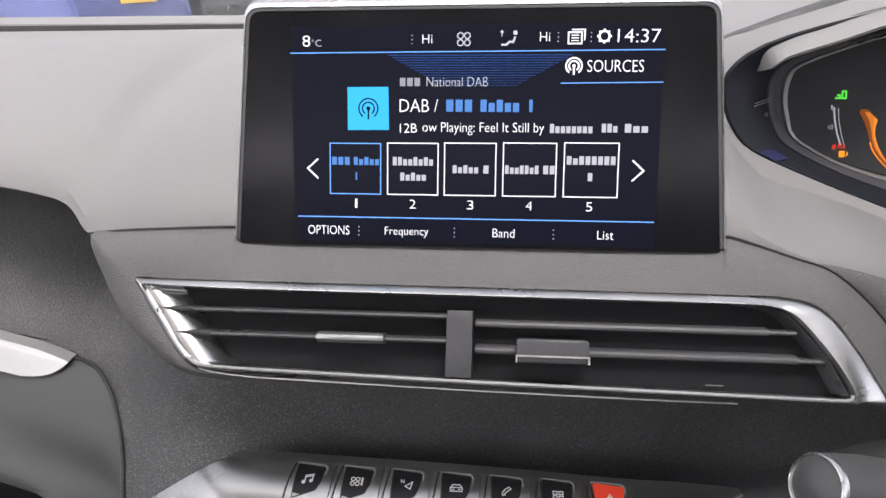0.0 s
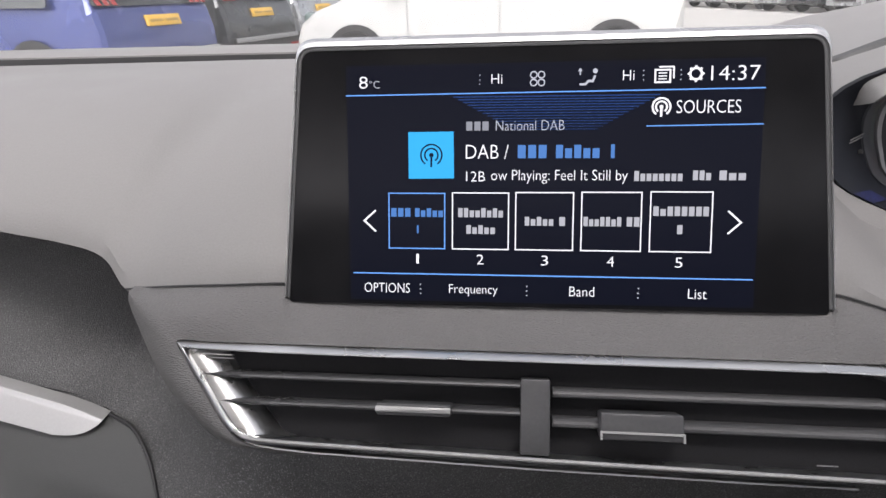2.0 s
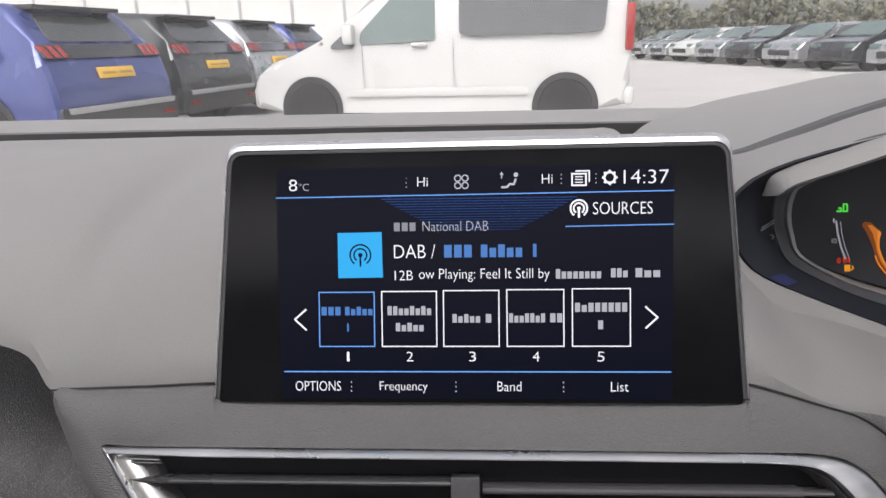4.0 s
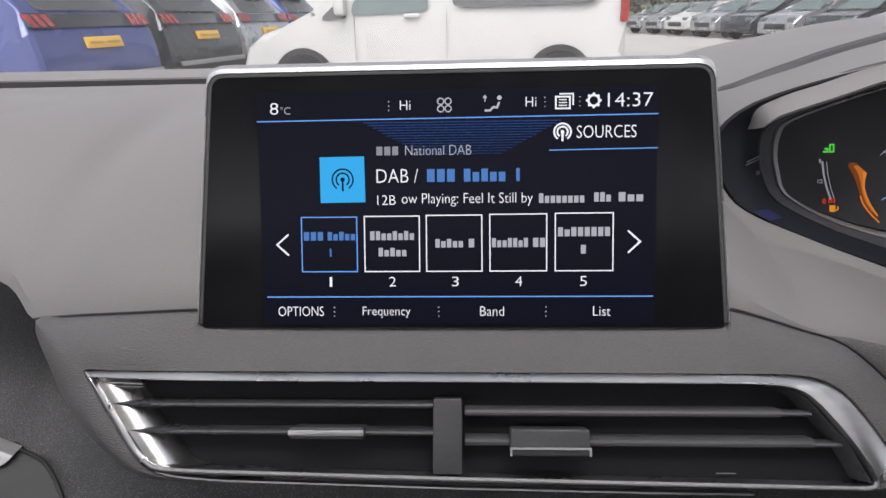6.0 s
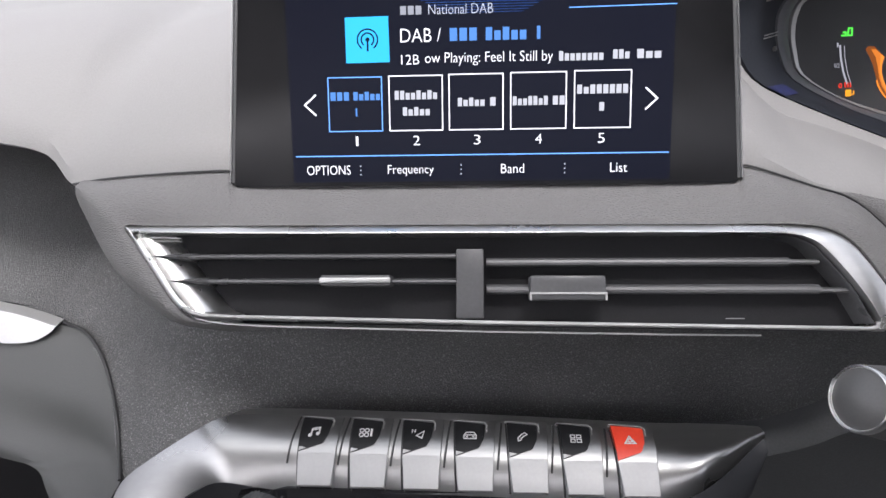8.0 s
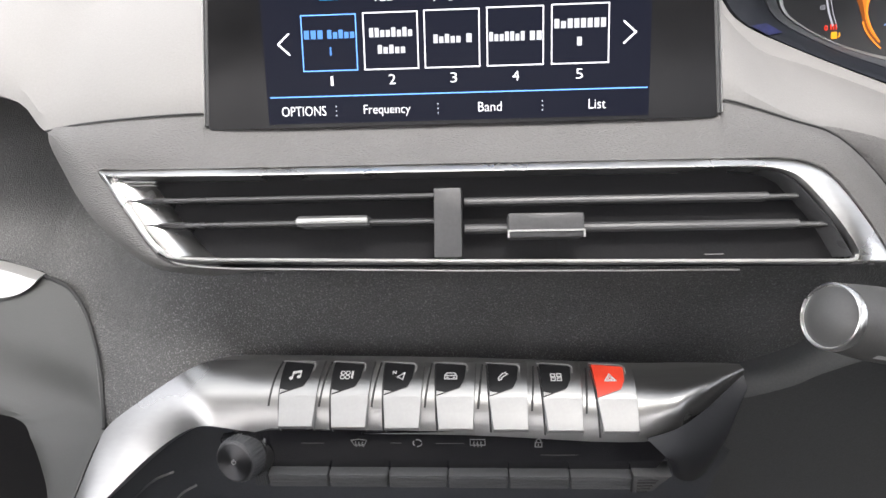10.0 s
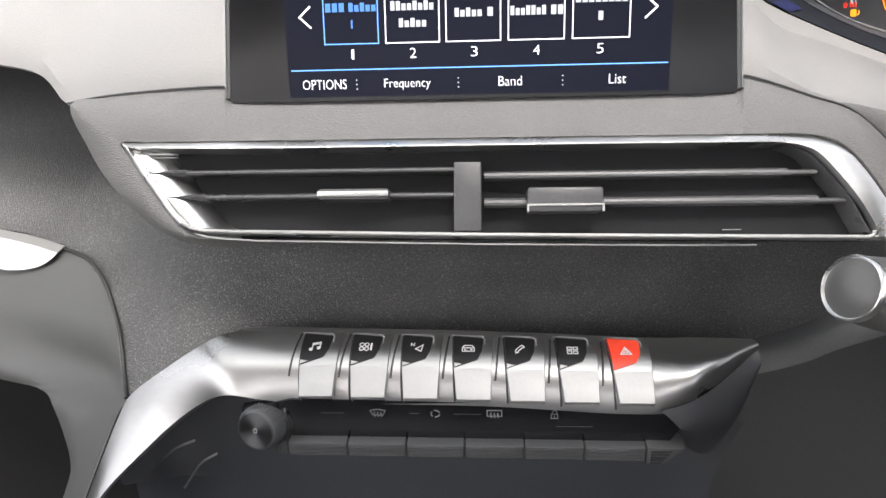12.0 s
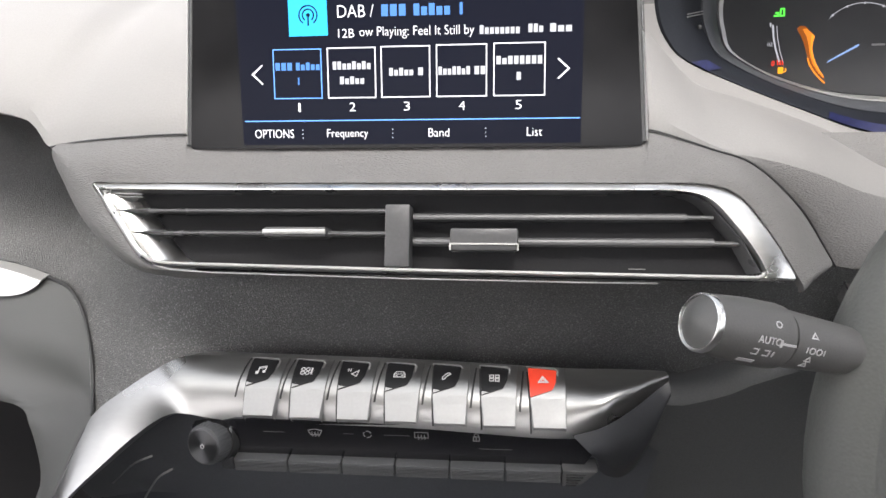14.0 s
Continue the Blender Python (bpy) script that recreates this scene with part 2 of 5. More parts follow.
def frame_of(origin, x, y):
    x = Vector(x).normalized()
    y = Vector(y)
    y = (y - x * y.dot(x)).normalized()
    z = x.cross(y)
    return Matrix.Translation(origin) @ Matrix((x, y, z)).transposed().to_4x4()


def joined(*bms):
    out = bmesh.new()
    for b in bms:
        me = bpy.data.meshes.new("tmp")
        b.to_mesh(me)
        b.free()
        out.from_mesh(me)
        bpy.data.meshes.remove(me)
    return out


def stroke(points, w, z0, z1, closed=False):
    """A flat line of width w along points in x, y."""
    p = [Vector(q) for q in points]
    n = len(p)
    a, b = [], []
    for i in range(n):
        d0 = p[i] - p[i - 1] if i or closed else p[1] - p[0]
        d1 = p[(i + 1) % n] - p[i] if i < n - 1 or closed else p[-1] - p[-2]
        d0, d1 = d0.normalized(), d1.normalized()
        t = (d0 + d1)
        t = t.normalized() if t.length > 1e-6 else d0
        k = w / 2 / max(0.4, t.dot(d0))
        nrm = Vector((-t.y, t.x)) * k
        a.append(p[i] + nrm)
        b.append(p[i] - nrm)
    if closed:
        return band([tuple(q) for q in a], [tuple(q) for q in b], z0, z1)
    return prism([tuple(q) for q in a + b[::-1]], z0, z1)


def circle(cx, cy, r, n=28, a0=0.0, a1=360.0):
    full = abs(a1 - a0) >= 360
    return [(cx + r * math.cos(radians(a0 + (a1 - a0) * i / (n if full else n - 1))), cy + r * math.sin(radians(a0 + (a1 - a0) * i / (n if full else n - 1)))) for i in range(n)]


def ring(cx, cy, r, w, z0, z1, n=28):
    return stroke(circle(cx, cy, r, n), w, z0, z1, closed=True)


def lettering(text, x0, y0, x1, y1, z0, z1, bold=0.0):
    """The words in the built-in font, fitted into a rectangle."""
    cu = bpy.data.curves.new("lettering", "FONT")
    cu.body, cu.size, cu.extrude, cu.offset, cu.resolution_u = text, 1.0, 0.01, bold, 3
    ob = bpy.data.objects.new("lettering", cu)
    scene.collection.objects.link(ob)
    bpy.context.view_layer.update()
    me = bpy.data.meshes.new_from_object(ob.evaluated_get(bpy.context.evaluated_depsgraph_get()))
    bpy.data.objects.remove(ob)
    bm = bmesh.new()
    bm.from_mesh(me)
    bpy.data.meshes.remove(me)
    lo = [min(v.co[i] for v in bm.verts) for i in range(3)]
    hi = [max(v.co[i] for v in bm.verts) for i in range(3)]
    for v in bm.verts:
        v.co = Vector((x0 + (v.co.x - lo[0]) / (hi[0] - lo[0]) * (x1 - x0), y0 + (v.co.y - lo[1]) / (hi[1] - lo[1]) * (y1 - y0), z0 + (v.co.z - lo[2]) / (hi[2] - lo[2]) * (z1 - z0)))
    return bm


def rounded(points, radii, n=6):
    """The outline through points with its corners rounded."""
    out, m = [], len(points)
    for i in range(m):
        p, a, b, r = Vector(points[i]), Vector(points[i - 1]), Vector(points[(i + 1) % m]), radii[i] if isinstance(radii, (list, tuple)) else radii
        if r <= 0:
            out.append(tuple(p))
            continue
        u, v = (a - p).normalized(), (b - p).normalized()
        h = math.acos(max(-1, min(1, u.dot(v)))) / 2
        d = min(r / math.tan(h), 0.49 * (a - p).length, 0.49 * (b - p).length)
        s, e = p + u * d, p + v * d
        for k in range(n + 1):
            t = k / n
            out.append(tuple((1 - t) ** 2 * s + 2 * t * (1 - t) * p + t * t * e))
    return out


# ---- cabin shell ----
def cabin():
    roof = [[Vector((x, y, 1.60 + 0.05 * (1 - (x / 0.7) ** 2))) for x in (-0.70, -0.35, 0, 0.35, 0.70)] for y in (-1.2, -0.8, -0.35)]
    tagged(part("ceiling", loft(roof, 0.03), HEADLINER), "pale grey fabric headliner of the car", "ceiling", kind="structure")
    tagged(part("floor", box(-0.75, -1.2, 0.30, 0.75, 0.70, 0.34), CABIN), "dark carpeted car floor", "floor", kind="structure")
    # added wall, never in view; its height limits light and reflections from behind
    tagged(part("wall_back", box(-0.75, -1.20, 0.34, 0.75, -1.14, 1.42), CABIN), "unseen dark wall added to cut the light from behind", "wall", kind="structure")
    for s, n in ((-1, "wall_left"), (1, "wall_right")):
        tagged(part(n, box(min(s * 0.74, s * 0.80), -1.20, 0.34, max(s * 0.74, s * 0.80), 0.70, 1.10, 0.01), CABIN), "dark door trim below the side windows", "wall", kind="structure")
    tagged(part("wall_front", box(-0.80, 0.62, 0.34, 0.80, 0.66, 1.15), CABIN), "dark bulkhead behind the dashboard", "wall", kind="structure")
    for s in (-1, 1):
        for (y0, y1) in ((-1.20, -1.06),):
            tagged(part("pillar", box(s * 0.74 - 0.03, y0, 1.10, s * 0.74 + 0.03, y1, 1.62, 0.01), CABIN), "dark upright roof pillar beside the side window", "pillar", kind="structure")
        rows = [[Vector((s * (0.74 - 0.06 * t), 0.62 - 1.0 * t, 1.12 + 0.49 * t)) + Vector(o) for o in ((-0.04, 0, -0.03), (0.04, 0, -0.03), (0.04, 0, 0.03), (-0.04, 0, 0.03))] for t in (0, 0.5, 1)]
        tagged(part("pillar", loft(rows, wrap=True), CABIN), "slanting windscreen pillar in dark trim", "pillar", kind="structure")
    rows = [[Vector((x, 0.60 - 1.0 * t - 0.10 * (x / 0.72) ** 2 * (1 - t), 1.165 + 0.44 * t)) for x in (-0.70, -0.4, 0, 0.4, 0.70)] for t in (0, 0.33, 0.66, 1)]
    ws = part("window_1", loft(rows, 0.005), WINDSCREEN)
    ws.visible_shadow = False
    tagged(ws, "clear curved windscreen of the car", "windscreen", kind="structure")


cabin()

# ---- dashboard ----
dash = thing("dashboard", "grey moulded dashboard with soft top pad and leather band", "dashboard", pose(0, 0, 0))
# seam between the top pad and the leather band: seam point, far edge, height of the bulge
SEAM = [(-0.204, 0.0135, 1.0975), (-0.18, 0.0075, 1.1022), (-0.15, 0.0042, 1.1052), (-0.1228, 0.0055, 1.1060), (-0.1170, 0.0085, 1.1040), (-0.095, 0.0110, 1.1035), (-0.06, 0.012, 1.1035), (0.0, 0.012, 1.1035), (0.06, 0.012, 1.1035), (0.095, 0.0110, 1.1035), (0.1160, 0.0085, 1.1037), (0.1218, 0.0055, 1.1054), (0.150, 0.005, 1.0962), (0.172, 0.005, 1.0880), (0.197, 0.005, 1.0665), (0.215, 0.005, 1.0425), (0.24, 0.003, 1.005), (0.27, 0.003, 0.96)]
PADS = [((-0.76, 0.16, 1.125), (-0.80, 0.318, 1.174)), ((-0.50, 0.11, 1.120), (-0.52, 0.318, 1.1765)), ((-0.30, 0.048, 1.116), (-0.32, 0.318, 1.1775)), ((-0.25, 0.034, 1.1145), (-0.26, 0.318, 1.178)), ((-0.222, 0.026, 1.110), (-0.235, 0.318, 1.178))]
PADS += list(zip(SEAM, [(-0.21, 0.318, 1.178), (-0.185, 0.318, 1.178), (-0.155, 0.318, 1.178), (-0.123, 0.318, 1.1785), (-0.114, 0.318, 1.1785), (-0.095, 0.318, 1.1785), (-0.06, 0.318, 1.1785), (0.0, 0.318, 1.1785), (0.06, 0.318, 1.1785), (0.095, 0.318, 1.1785), (0.114, 0.318, 1.1785), (0.125, 0.290, 1.1712), (0.160, 0.13, 1.126), (0.192, 0.105, 1.106), (0.240, 0.103, 1.087), (0.285, 0.103, 1.071), (0.35, 0.103, 1.060), (0.60, 0.103, 1.05)]))


def pad_point(p, d, u):
    """A point of the top pad between its near edge (u 0) and its far edge (u 1)."""
    t = u ** 1.5
    h = np.interp(p.x, [0.122, 0.15, 0.172, 0.197], [0.030, 0.016, 0.010, 0.008]) * math.sin(math.pi * t ** np.interp(p.x, [0.122, 0.17], [0.62, 0.55])) * min(1.0, d.y / 0.28)
    s2 = max(0.0, min(1.0, (p.x - 0.15) / 0.04))
    steep = Vector((p.x + d.x * u, p.y + d.y * u ** 2.2, p.z + d.z * (1 - (1 - u) ** 2.6) + 0.003 * math.sin(math.pi * u)))
    return (p + d * t + Vector((0, 0, h))).lerp(steep, s2 * s2 * (3 - 2 * s2))


def pad_surfaces():
    """The pad, and its return beside the cluster, split off to take a darker material as shade."""
    near = dense([p for p, c in PADS], 4)
    far = dense([c for p, c in PADS], 4)
    rows, turned = [], []
    for p, c in zip(near, far):
        d = c - p
        s = max(0.0, min(1.0, (-0.20 - p.x) / 0.02))
        edge = [p + Vector((0, 0.006 + 0.05 * s, -0.010 + 0.003 * s)), p + Vector((0, 0.002 + 0.002 * s, -0.002 - 0.001 * s)), p + Vector((0, 0.0005, -0.0006 - 0.0003 * s))]
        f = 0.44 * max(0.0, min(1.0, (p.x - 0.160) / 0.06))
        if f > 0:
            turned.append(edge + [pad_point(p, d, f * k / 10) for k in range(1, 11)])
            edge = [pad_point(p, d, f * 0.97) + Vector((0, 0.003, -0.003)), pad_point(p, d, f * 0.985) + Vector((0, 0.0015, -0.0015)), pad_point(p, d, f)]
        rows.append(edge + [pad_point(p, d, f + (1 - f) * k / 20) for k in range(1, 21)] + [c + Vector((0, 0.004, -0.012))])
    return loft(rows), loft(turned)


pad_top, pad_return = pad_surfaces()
part("top_pad", pad_top, PAD, dash, "pale lit soft-touch grey top pad")
# one surface with the pad; the darker leather here stands in for shade
part("pad_return", pad_return, LEATHER, dash, "grained part of the pad turning down beside the cluster, shade put into its darker colour")
lip = [[Vector((x, y + 0.02 * min(0, 0.1 - abs(x + 0.1)), z)) for y, z in ((0.336, 1.150), (0.336, 1.1825), (0.342, 1.1845), (0.40, 1.1855), (0.47, 1.180), (0.60, 1.165), (0.62, 1.10))] for x in (-0.78, -0.5, -0.3, -0.1, 0.1, 0.3, 0.5, 0.78)]
part("windscreen_ledge", loft(lip), PAD, dash, "grey ledge along the foot of the windscreen")
part("gap_strip", loft([[Vector((x, 0.3325 + 0.02 * min(0, 0.1 - abs(x + 0.1)), z)) for z in (1.14, 1.1814)] for x in (-0.78, -0.5, -0.3, -0.1, 0.1, 0.3, 0.5, 0.78)], 0.002), BLACK, dash, "dark gap in the dashboard top")

# vent plane: x across, y up the lean, z towards the seats
VENT_M = frame_of((0, -0.0165, 1.085), (1, 0, 0), (0, 0.55, 1))
VENT_OUT = [(-0.1655, 0.0018), (-0.1640, 0.0019), (-0.118, 0.0017), (0.0, 0.0015), (0.120, 0.0011), (0.145, 0.0003), (0.1530, -0.0016), (0.1595, -0.0055), (0.1670, -0.0145), (0.1737, -0.0245), (0.1800, -0.0345), (0.1838, -0.0410), (0.1848, -0.0450), (0.1815, -0.0458), (0.120, -0.0448), (0.0, -0.0435), (-0.112, -0.0414), (-0.1285, -0.0408), (-0.1375, -0.0365), (-0.1500, -0.0200), (-0.1648, 0.0002)]


def vent_point(q, d=0.0):
    return VENT_M @ Vector((q[0], q[1], d))


BAND = [((-0.085, -0.0365, 1.0452), (-0.085, -0.0440)), ((-0.112, -0.030, 1.0385), (-0.112, -0.0436)), ((-0.1256, -0.030, 1.0395), (-0.1190, -0.0434)), ((-0.1439, -0.030, 1.0435), (-0.1285, -0.0420)), ((-0.1645, -0.020, 1.0526), (-0.1375, -0.0365)), ((-0.1807, -0.010, 1.0638), (-0.1500, -0.0200)), ((-0.1946, 0.003, 1.0781), (-0.1600, -0.0070)), (SEAM[0], (-0.1655, 0.0020)), (SEAM[1], (-0.1520, 0.0020)), (SEAM[2], (-0.1370, 0.0019)), (SEAM[3], (-0.1190, 0.0018)), (SEAM[4], (-0.1110, 0.0018)), (SEAM[5], (-0.0950, 0.0018)), (SEAM[6], (-0.0600, 0.0017)), (SEAM[7], (0.0000, 0.0016)), (SEAM[8], (0.0600, 0.0014)), (SEAM[9], (0.0950, 0.0013)), (SEAM[10], (0.1110, 0.0012)), (SEAM[11], (0.1190, 0.0012)), (SEAM[12], (0.1440, 0.0006)), (SEAM[13], (0.1598, -0.0057)), (SEAM[14], (0.1737, -0.0240)), (SEAM[15], (0.1850, -0.0445)), ((0.2215, 0.006, 1.0325), (0.1865, -0.0475)), ((0.224, 0.024, 1.022), (0.187, -0.0500))]


def band_surface():
    o = dense([b[0] for b in BAND], 4)
    i = dense([tuple(vent_point(b[1], -0.001)) for b in BAND], 4)
    rows = []
    for a, b in zip(o, i):
        nrm = Vector((0, -0.75, 0.66))
        row = [a + Vector((0, 0.010, -0.004)), a + Vector((0, 0.002, -0.0005))]
        for k in range(1, 11):
            t = k / 10
            row.append(a.lerp(b, t) + nrm * np.interp(abs(a.x), [0.124, 0.175], [0.0012, 0.0056]) * math.sin(math.pi * t) ** 0.8)
        rows.append(row + [b - nrm * 0.006])
    return loft(rows)


def cord(points, r, n=8):
    pts = [Vector(p) for p in points]
    rows = []
    for i, p in enumerate(pts):
        d = (pts[min(i + 1, len(pts) - 1)] - pts[max(i - 1, 0)]).normalized()
        u = d.cross(Vector((0.1, 0.7, 0.7))).normalized()
        w = d.cross(u)
        rows.append([p + r * (u * math.cos(2 * math.pi * k / n) + w * math.sin(2 * math.pi * k / n)) for k in range(n)])
    return loft(rows, wrap=True)


part("seam", cord([p + Vector((0, -0.0002, 0.0003)) for p in dense(SEAM, 6)], 0.0005), BLACK, dash, "thin black seam")
part("leather_band", band_surface(), LEATHER, dash, "dark grey grained leather band round the air vent")

TOPS = [(-0.60, 0.290, 1.112), (-0.30, 0.270, 1.112), (-0.235, 0.225, 1.106), (-0.200, 0.110, 1.086), (-0.165, 0.036, 1.064), (-0.125, 0.010, 1.050), (-0.05, -0.008, 1.044), (0.08, -0.006, 1.042), (0.18, -0.006, 1.040), (0.26, 0.0, 1.03)]
LOWS = [(-0.60, 0.10, 1.03), (-0.30, 0.052, 1.006), (-0.2500, 0.0425, 1.0025), (-0.2115, 0.010, 0.9840), (-0.1860, -0.034, 0.951), (-0.139, -0.026, 0.970), (-0.06, 0.004, 0.946), (0.07, 0.008, 0.940), (0.131, 0.018, 0.932), (0.26, 0.030, 0.930)]


def panel_surface():
    rows = []
    for a, b in zip(dense(TOPS, 5), dense(LOWS, 5)):
        mid = a.lerp(b, 0.45) + Vector((0, np.interp(a.x, [-0.30, -0.21, -0.11, 0.0, 0.2], [0.030, 0.018, 0.020, 0.022, 0.016]), 0))
        row = [a + Vector((0, 0.012, -0.012)), a + Vector((0, 0.003, -0.0015))]
        for k in range(13):
            t = k / 12
            row.append((1 - t) ** 2 * a + 2 * t * (1 - t) * mid + t * t * b)
        rows.append(row + [b + Vector((0, 0.02, -0.012))])
    return loft(rows)


part("lower_panel", panel_surface(), PANEL, dash, "dark grey coarse-grained plastic panel")
# black sheet that supplies the shade below the overhanging pad
part("recess", loft([[Vector((x, y, z)) for y, z in ((0.30, 1.16), (0.30, 1.10), (0.30, 1.05))] for x in (-0.70, -0.40, -0.22, -0.195)]), BLACK, dash, "black sheet put in as the shade under the pad")
KNEE_TOPS = [(0.112, 0.953), (0.140, 0.951), (0.1546, 0.951), (0.1690, 0.9555), (0.1804, 0.9600), (0.1908, 0.9665), (0.2043, 0.9725), (0.2224, 0.9800), (0.26, 0.988), (0.45, 0.990), (0.74, 0.990)]
part("knee_panel", loft([[Vector((x, y, z)) for y, z in ((0.034, top + 0.003), (0.012, top + 0.001), (0.009, top - 0.0005), (0.004, top - 0.006), (0.0025, top - 0.010), (0.004, top - 0.014), (0.010, 0.90), (0.03, 0.80), (0.05, 0.70))] for x, top in KNEE_TOPS]), KNEE, dash, "black plastic panel below the steering column")

part("column_surround", loft([[Vector((x, y, z)) for y, z in ((0.060, 1.090), (0.034, 1.060), (0.026, 1.020), (0.030, 0.960))] for x in (0.165, 0.22, 0.30, 0.45, 0.74)]), LEATHER, dash, "dark leather behind the steering column")

# ---- glovebox side ----
glove = thing("glovebox", "smooth grey glovebox panel with silver corner trim", "glovebox")
CURVE = [(-0.2525, 0.0425, 1.0015), (-0.2345, 0.034, 0.9995), (-0.2200, 0.022, 0.992), (-0.2086, 0.007, 0.9806), (-0.1999, -0.008, 0.9716), (-0.1945, -0.021, 0.9594), (-0.1886, -0.0350, 0.9523), (-0.1897, -0.0473, 0.9477), (-0.1965, -0.0670, 0.9280), (-0.2012, -0.0821, 0.9129), (-0.2057, -0.0966, 0.8984), (-0.2100, -0.1089, 0.8861)]
LEFTS = [(-0.62, 0.085, 1.000), (-0.62, 0.085, 0.990), (-0.62, 0.080, 0.975), (-0.60, 0.072, 0.955), (-0.43, 0.035, 0.940), (-0.292, 0.002, 0.935), (-0.2560, -0.010, 0.9365), (-0.2420, -0.0225, 0.9330), (-0.2335, -0.0325, 0.9220), (-0.2275, -0.0420, 0.9125), (-0.2270, -0.0505, 0.9040), (-0.2348, -0.0801, 0.8749)]


def glove_surface():
    rows = []
    for i, (p, q) in enumerate(zip(dense(CURVE, 10), dense(LEFTS, 10))):
        deep = 0.009 * math.sin(math.pi * min(1.0, i / 90)) ** 1.2
        row = [p + Vector((0.002, 0.012, -0.002)), p + Vector((0.0, 0.001, 0))]
        for k in range(1, 15):
            t = k / 14
            row.append(p.lerp(q, t ** 1.3) + Vector((0, deep * max(0.0, math.sin(math.pi * min(1, t * 1.3 - 0.06))), 0)))
        rows.append(row + [q + Vector((-0.001, 0.012, 0))])
    return loft(rows)


part("edge_gap", cord([p + Vector((0.0008, -0.0012, 0.0010)) for p in dense(CURVE[:7], 6)], 0.0011), BLACK, glove, "dark gap along the glovebox edge")
part("panel", glove_surface(), GLOVE, glove)
trim_poly = [(-0.60, 1.045), (-0.2785, 1.0082), (-0.2651, 1.0060), (-0.2520, 1.0032), (-0.2545, 1.0006), (-0.2590, 0.9978), (-0.2650, 0.9952), (-0.2740, 0.9933), (-0.285, 0.9925), (-0.60, 1.020)]
trim_poly = [(p.x, p.y) for p in dense([(x, z, 0) for x, z in trim_poly[3:9]], 4)] + [trim_poly[9], trim_poly[0], trim_poly[1], trim_poly[2]]
tb = prism(trim_poly, -0.003, 0.006, 0.0006)
for q in tb.verts:
    q.co.z -= 0.55 * (q.co.y - 1.0)
tb.transform(Matrix(((1, 0, 0, 0), (-0.12, 0, -1, 0.0085), (0, 1, 0, 0), (0, 0, 0, 1))))
part("corner_trim", tb, TRIM, glove, "satin silver trim wedge")
part("gap", loft([[Vector((x, 0.05 - 0.12 * (x + 0.25), z)) for z in (1.004 - 0.1 * (x + 0.25), 0.985 - 0.1 * (x + 0.25))] for x in (-0.60, -0.4, -0.245)]), BLACK, glove)
# black box added to stand for the darkness inside the footwell
part("footwell_dark", box(-0.64, 0.07, 0.60, -0.20, 0.08, 0.96), DUCT, glove, "black box added as the darkness of the opening below the glovebox")

# ---- air vent ----
vent = thing("air_vent", "wide chrome-framed centre air vent with black slats", "air vent", VENT_M)
VENT_IN = [(-0.1605, -0.0012), (-0.1590, -0.0014), (-0.112, -0.0024), (0.0, -0.0027), (0.112, -0.0031), (0.1320, -0.0037), (0.1395, -0.0053), (0.1450, -0.0084), (0.1525, -0.0165), (0.1600, -0.0262), (0.1655, -0.0350), (0.1681, -0.0408), (0.1682, -0.0432), (0.1655, -0.0438), (0.118, -0.0432), (0.0, -0.0416), (-0.112, -0.0394), (-0.1268, -0.0388), (-0.1352, -0.0350), (-0.1475, -0.0195), (-0.1600, -0.0024)]


def ring_dense(pts, n):
    """A closed outline through the points, bowed only where they turn gently."""
    p = [Vector(q) for q in pts]
    m = len(p)
    out = []
    for i in range(m):
        a, b, c, d = p[i - 1], p[i], p[(i + 1) % m], p[(i + 2) % m]
        h = (c - b).length
        t0 = (c - a).normalized() * h
        t1 = (d - b).normalized() * h
        for k in range(n):
            t = k / n
            out.append((2 * t ** 3 - 3 * t * t + 1) * b + (t ** 3 - 2 * t * t + t) * t0 + (3 * t * t - 2 * t ** 3) * c + (t ** 3 - t * t) * t1)
    return [tuple(q) for q in out]


def ring_open(pts, n):
    """The points with n steps between each pair."""
    return [tuple(Vector(a).lerp(Vector(b), k / n)) for a, b in zip(pts, pts[1:]) for k in range(n)] + [pts[-1]]


def vent_frame():
    rows = []
    for sc_in, d in ((None, -0.012), (0.0, -0.0006), (0.07, 0.0008), (0.2, 0.0014), (0.5, 0.0019), (0.8, 0.0021), (0.93, 0.0017), (1.0, -0.0010), (1.04, -0.016)):
        rows.append([(o if sc_in is None else (o[0] + (i[0] - o[0]) * sc_in, o[1] + (i[1] - o[1]) * sc_in)) + (d - 0.6 * max(0.0, 1 - (sc_in or 0.0)) * max(0.0, o[1] - i[1]) * max(0.0, min(1.0, (i[1] + 0.012) / 0.008)) - 0.16 * max(0.0, 1 - (sc_in or 0.0)) * max(0.0, o[0] - i[0]) * max(0.0, min(1.0, (o[0] - 0.120) / 0.04)),) for o, i in zip(ring_dense(VENT_OUT, 5), ring_dense(VENT_IN, 5))])
    bm = bmesh.new()
    vs = [[bm.verts.new(p) for p in r] for r in rows]
    n = len(vs[0])
    for a, b in zip(vs, vs[1:]):
        for k in range(n):
            bm.faces.new((a[k], a[(k + 1) % n], b[(k + 1) % n], b[k]))
    return bm


part("frame", vent_frame(), CHROME, vent, "satin chrome surround")
bead = [(-0.1352, -0.0352), (-0.1310, -0.0380), (-0.1262, -0.0390), (-0.112, -0.0397), (0.0, -0.0419), (0.118, -0.0435), (0.1650, -0.0441), (0.1676, -0.0434), (0.1682, -0.0415)]
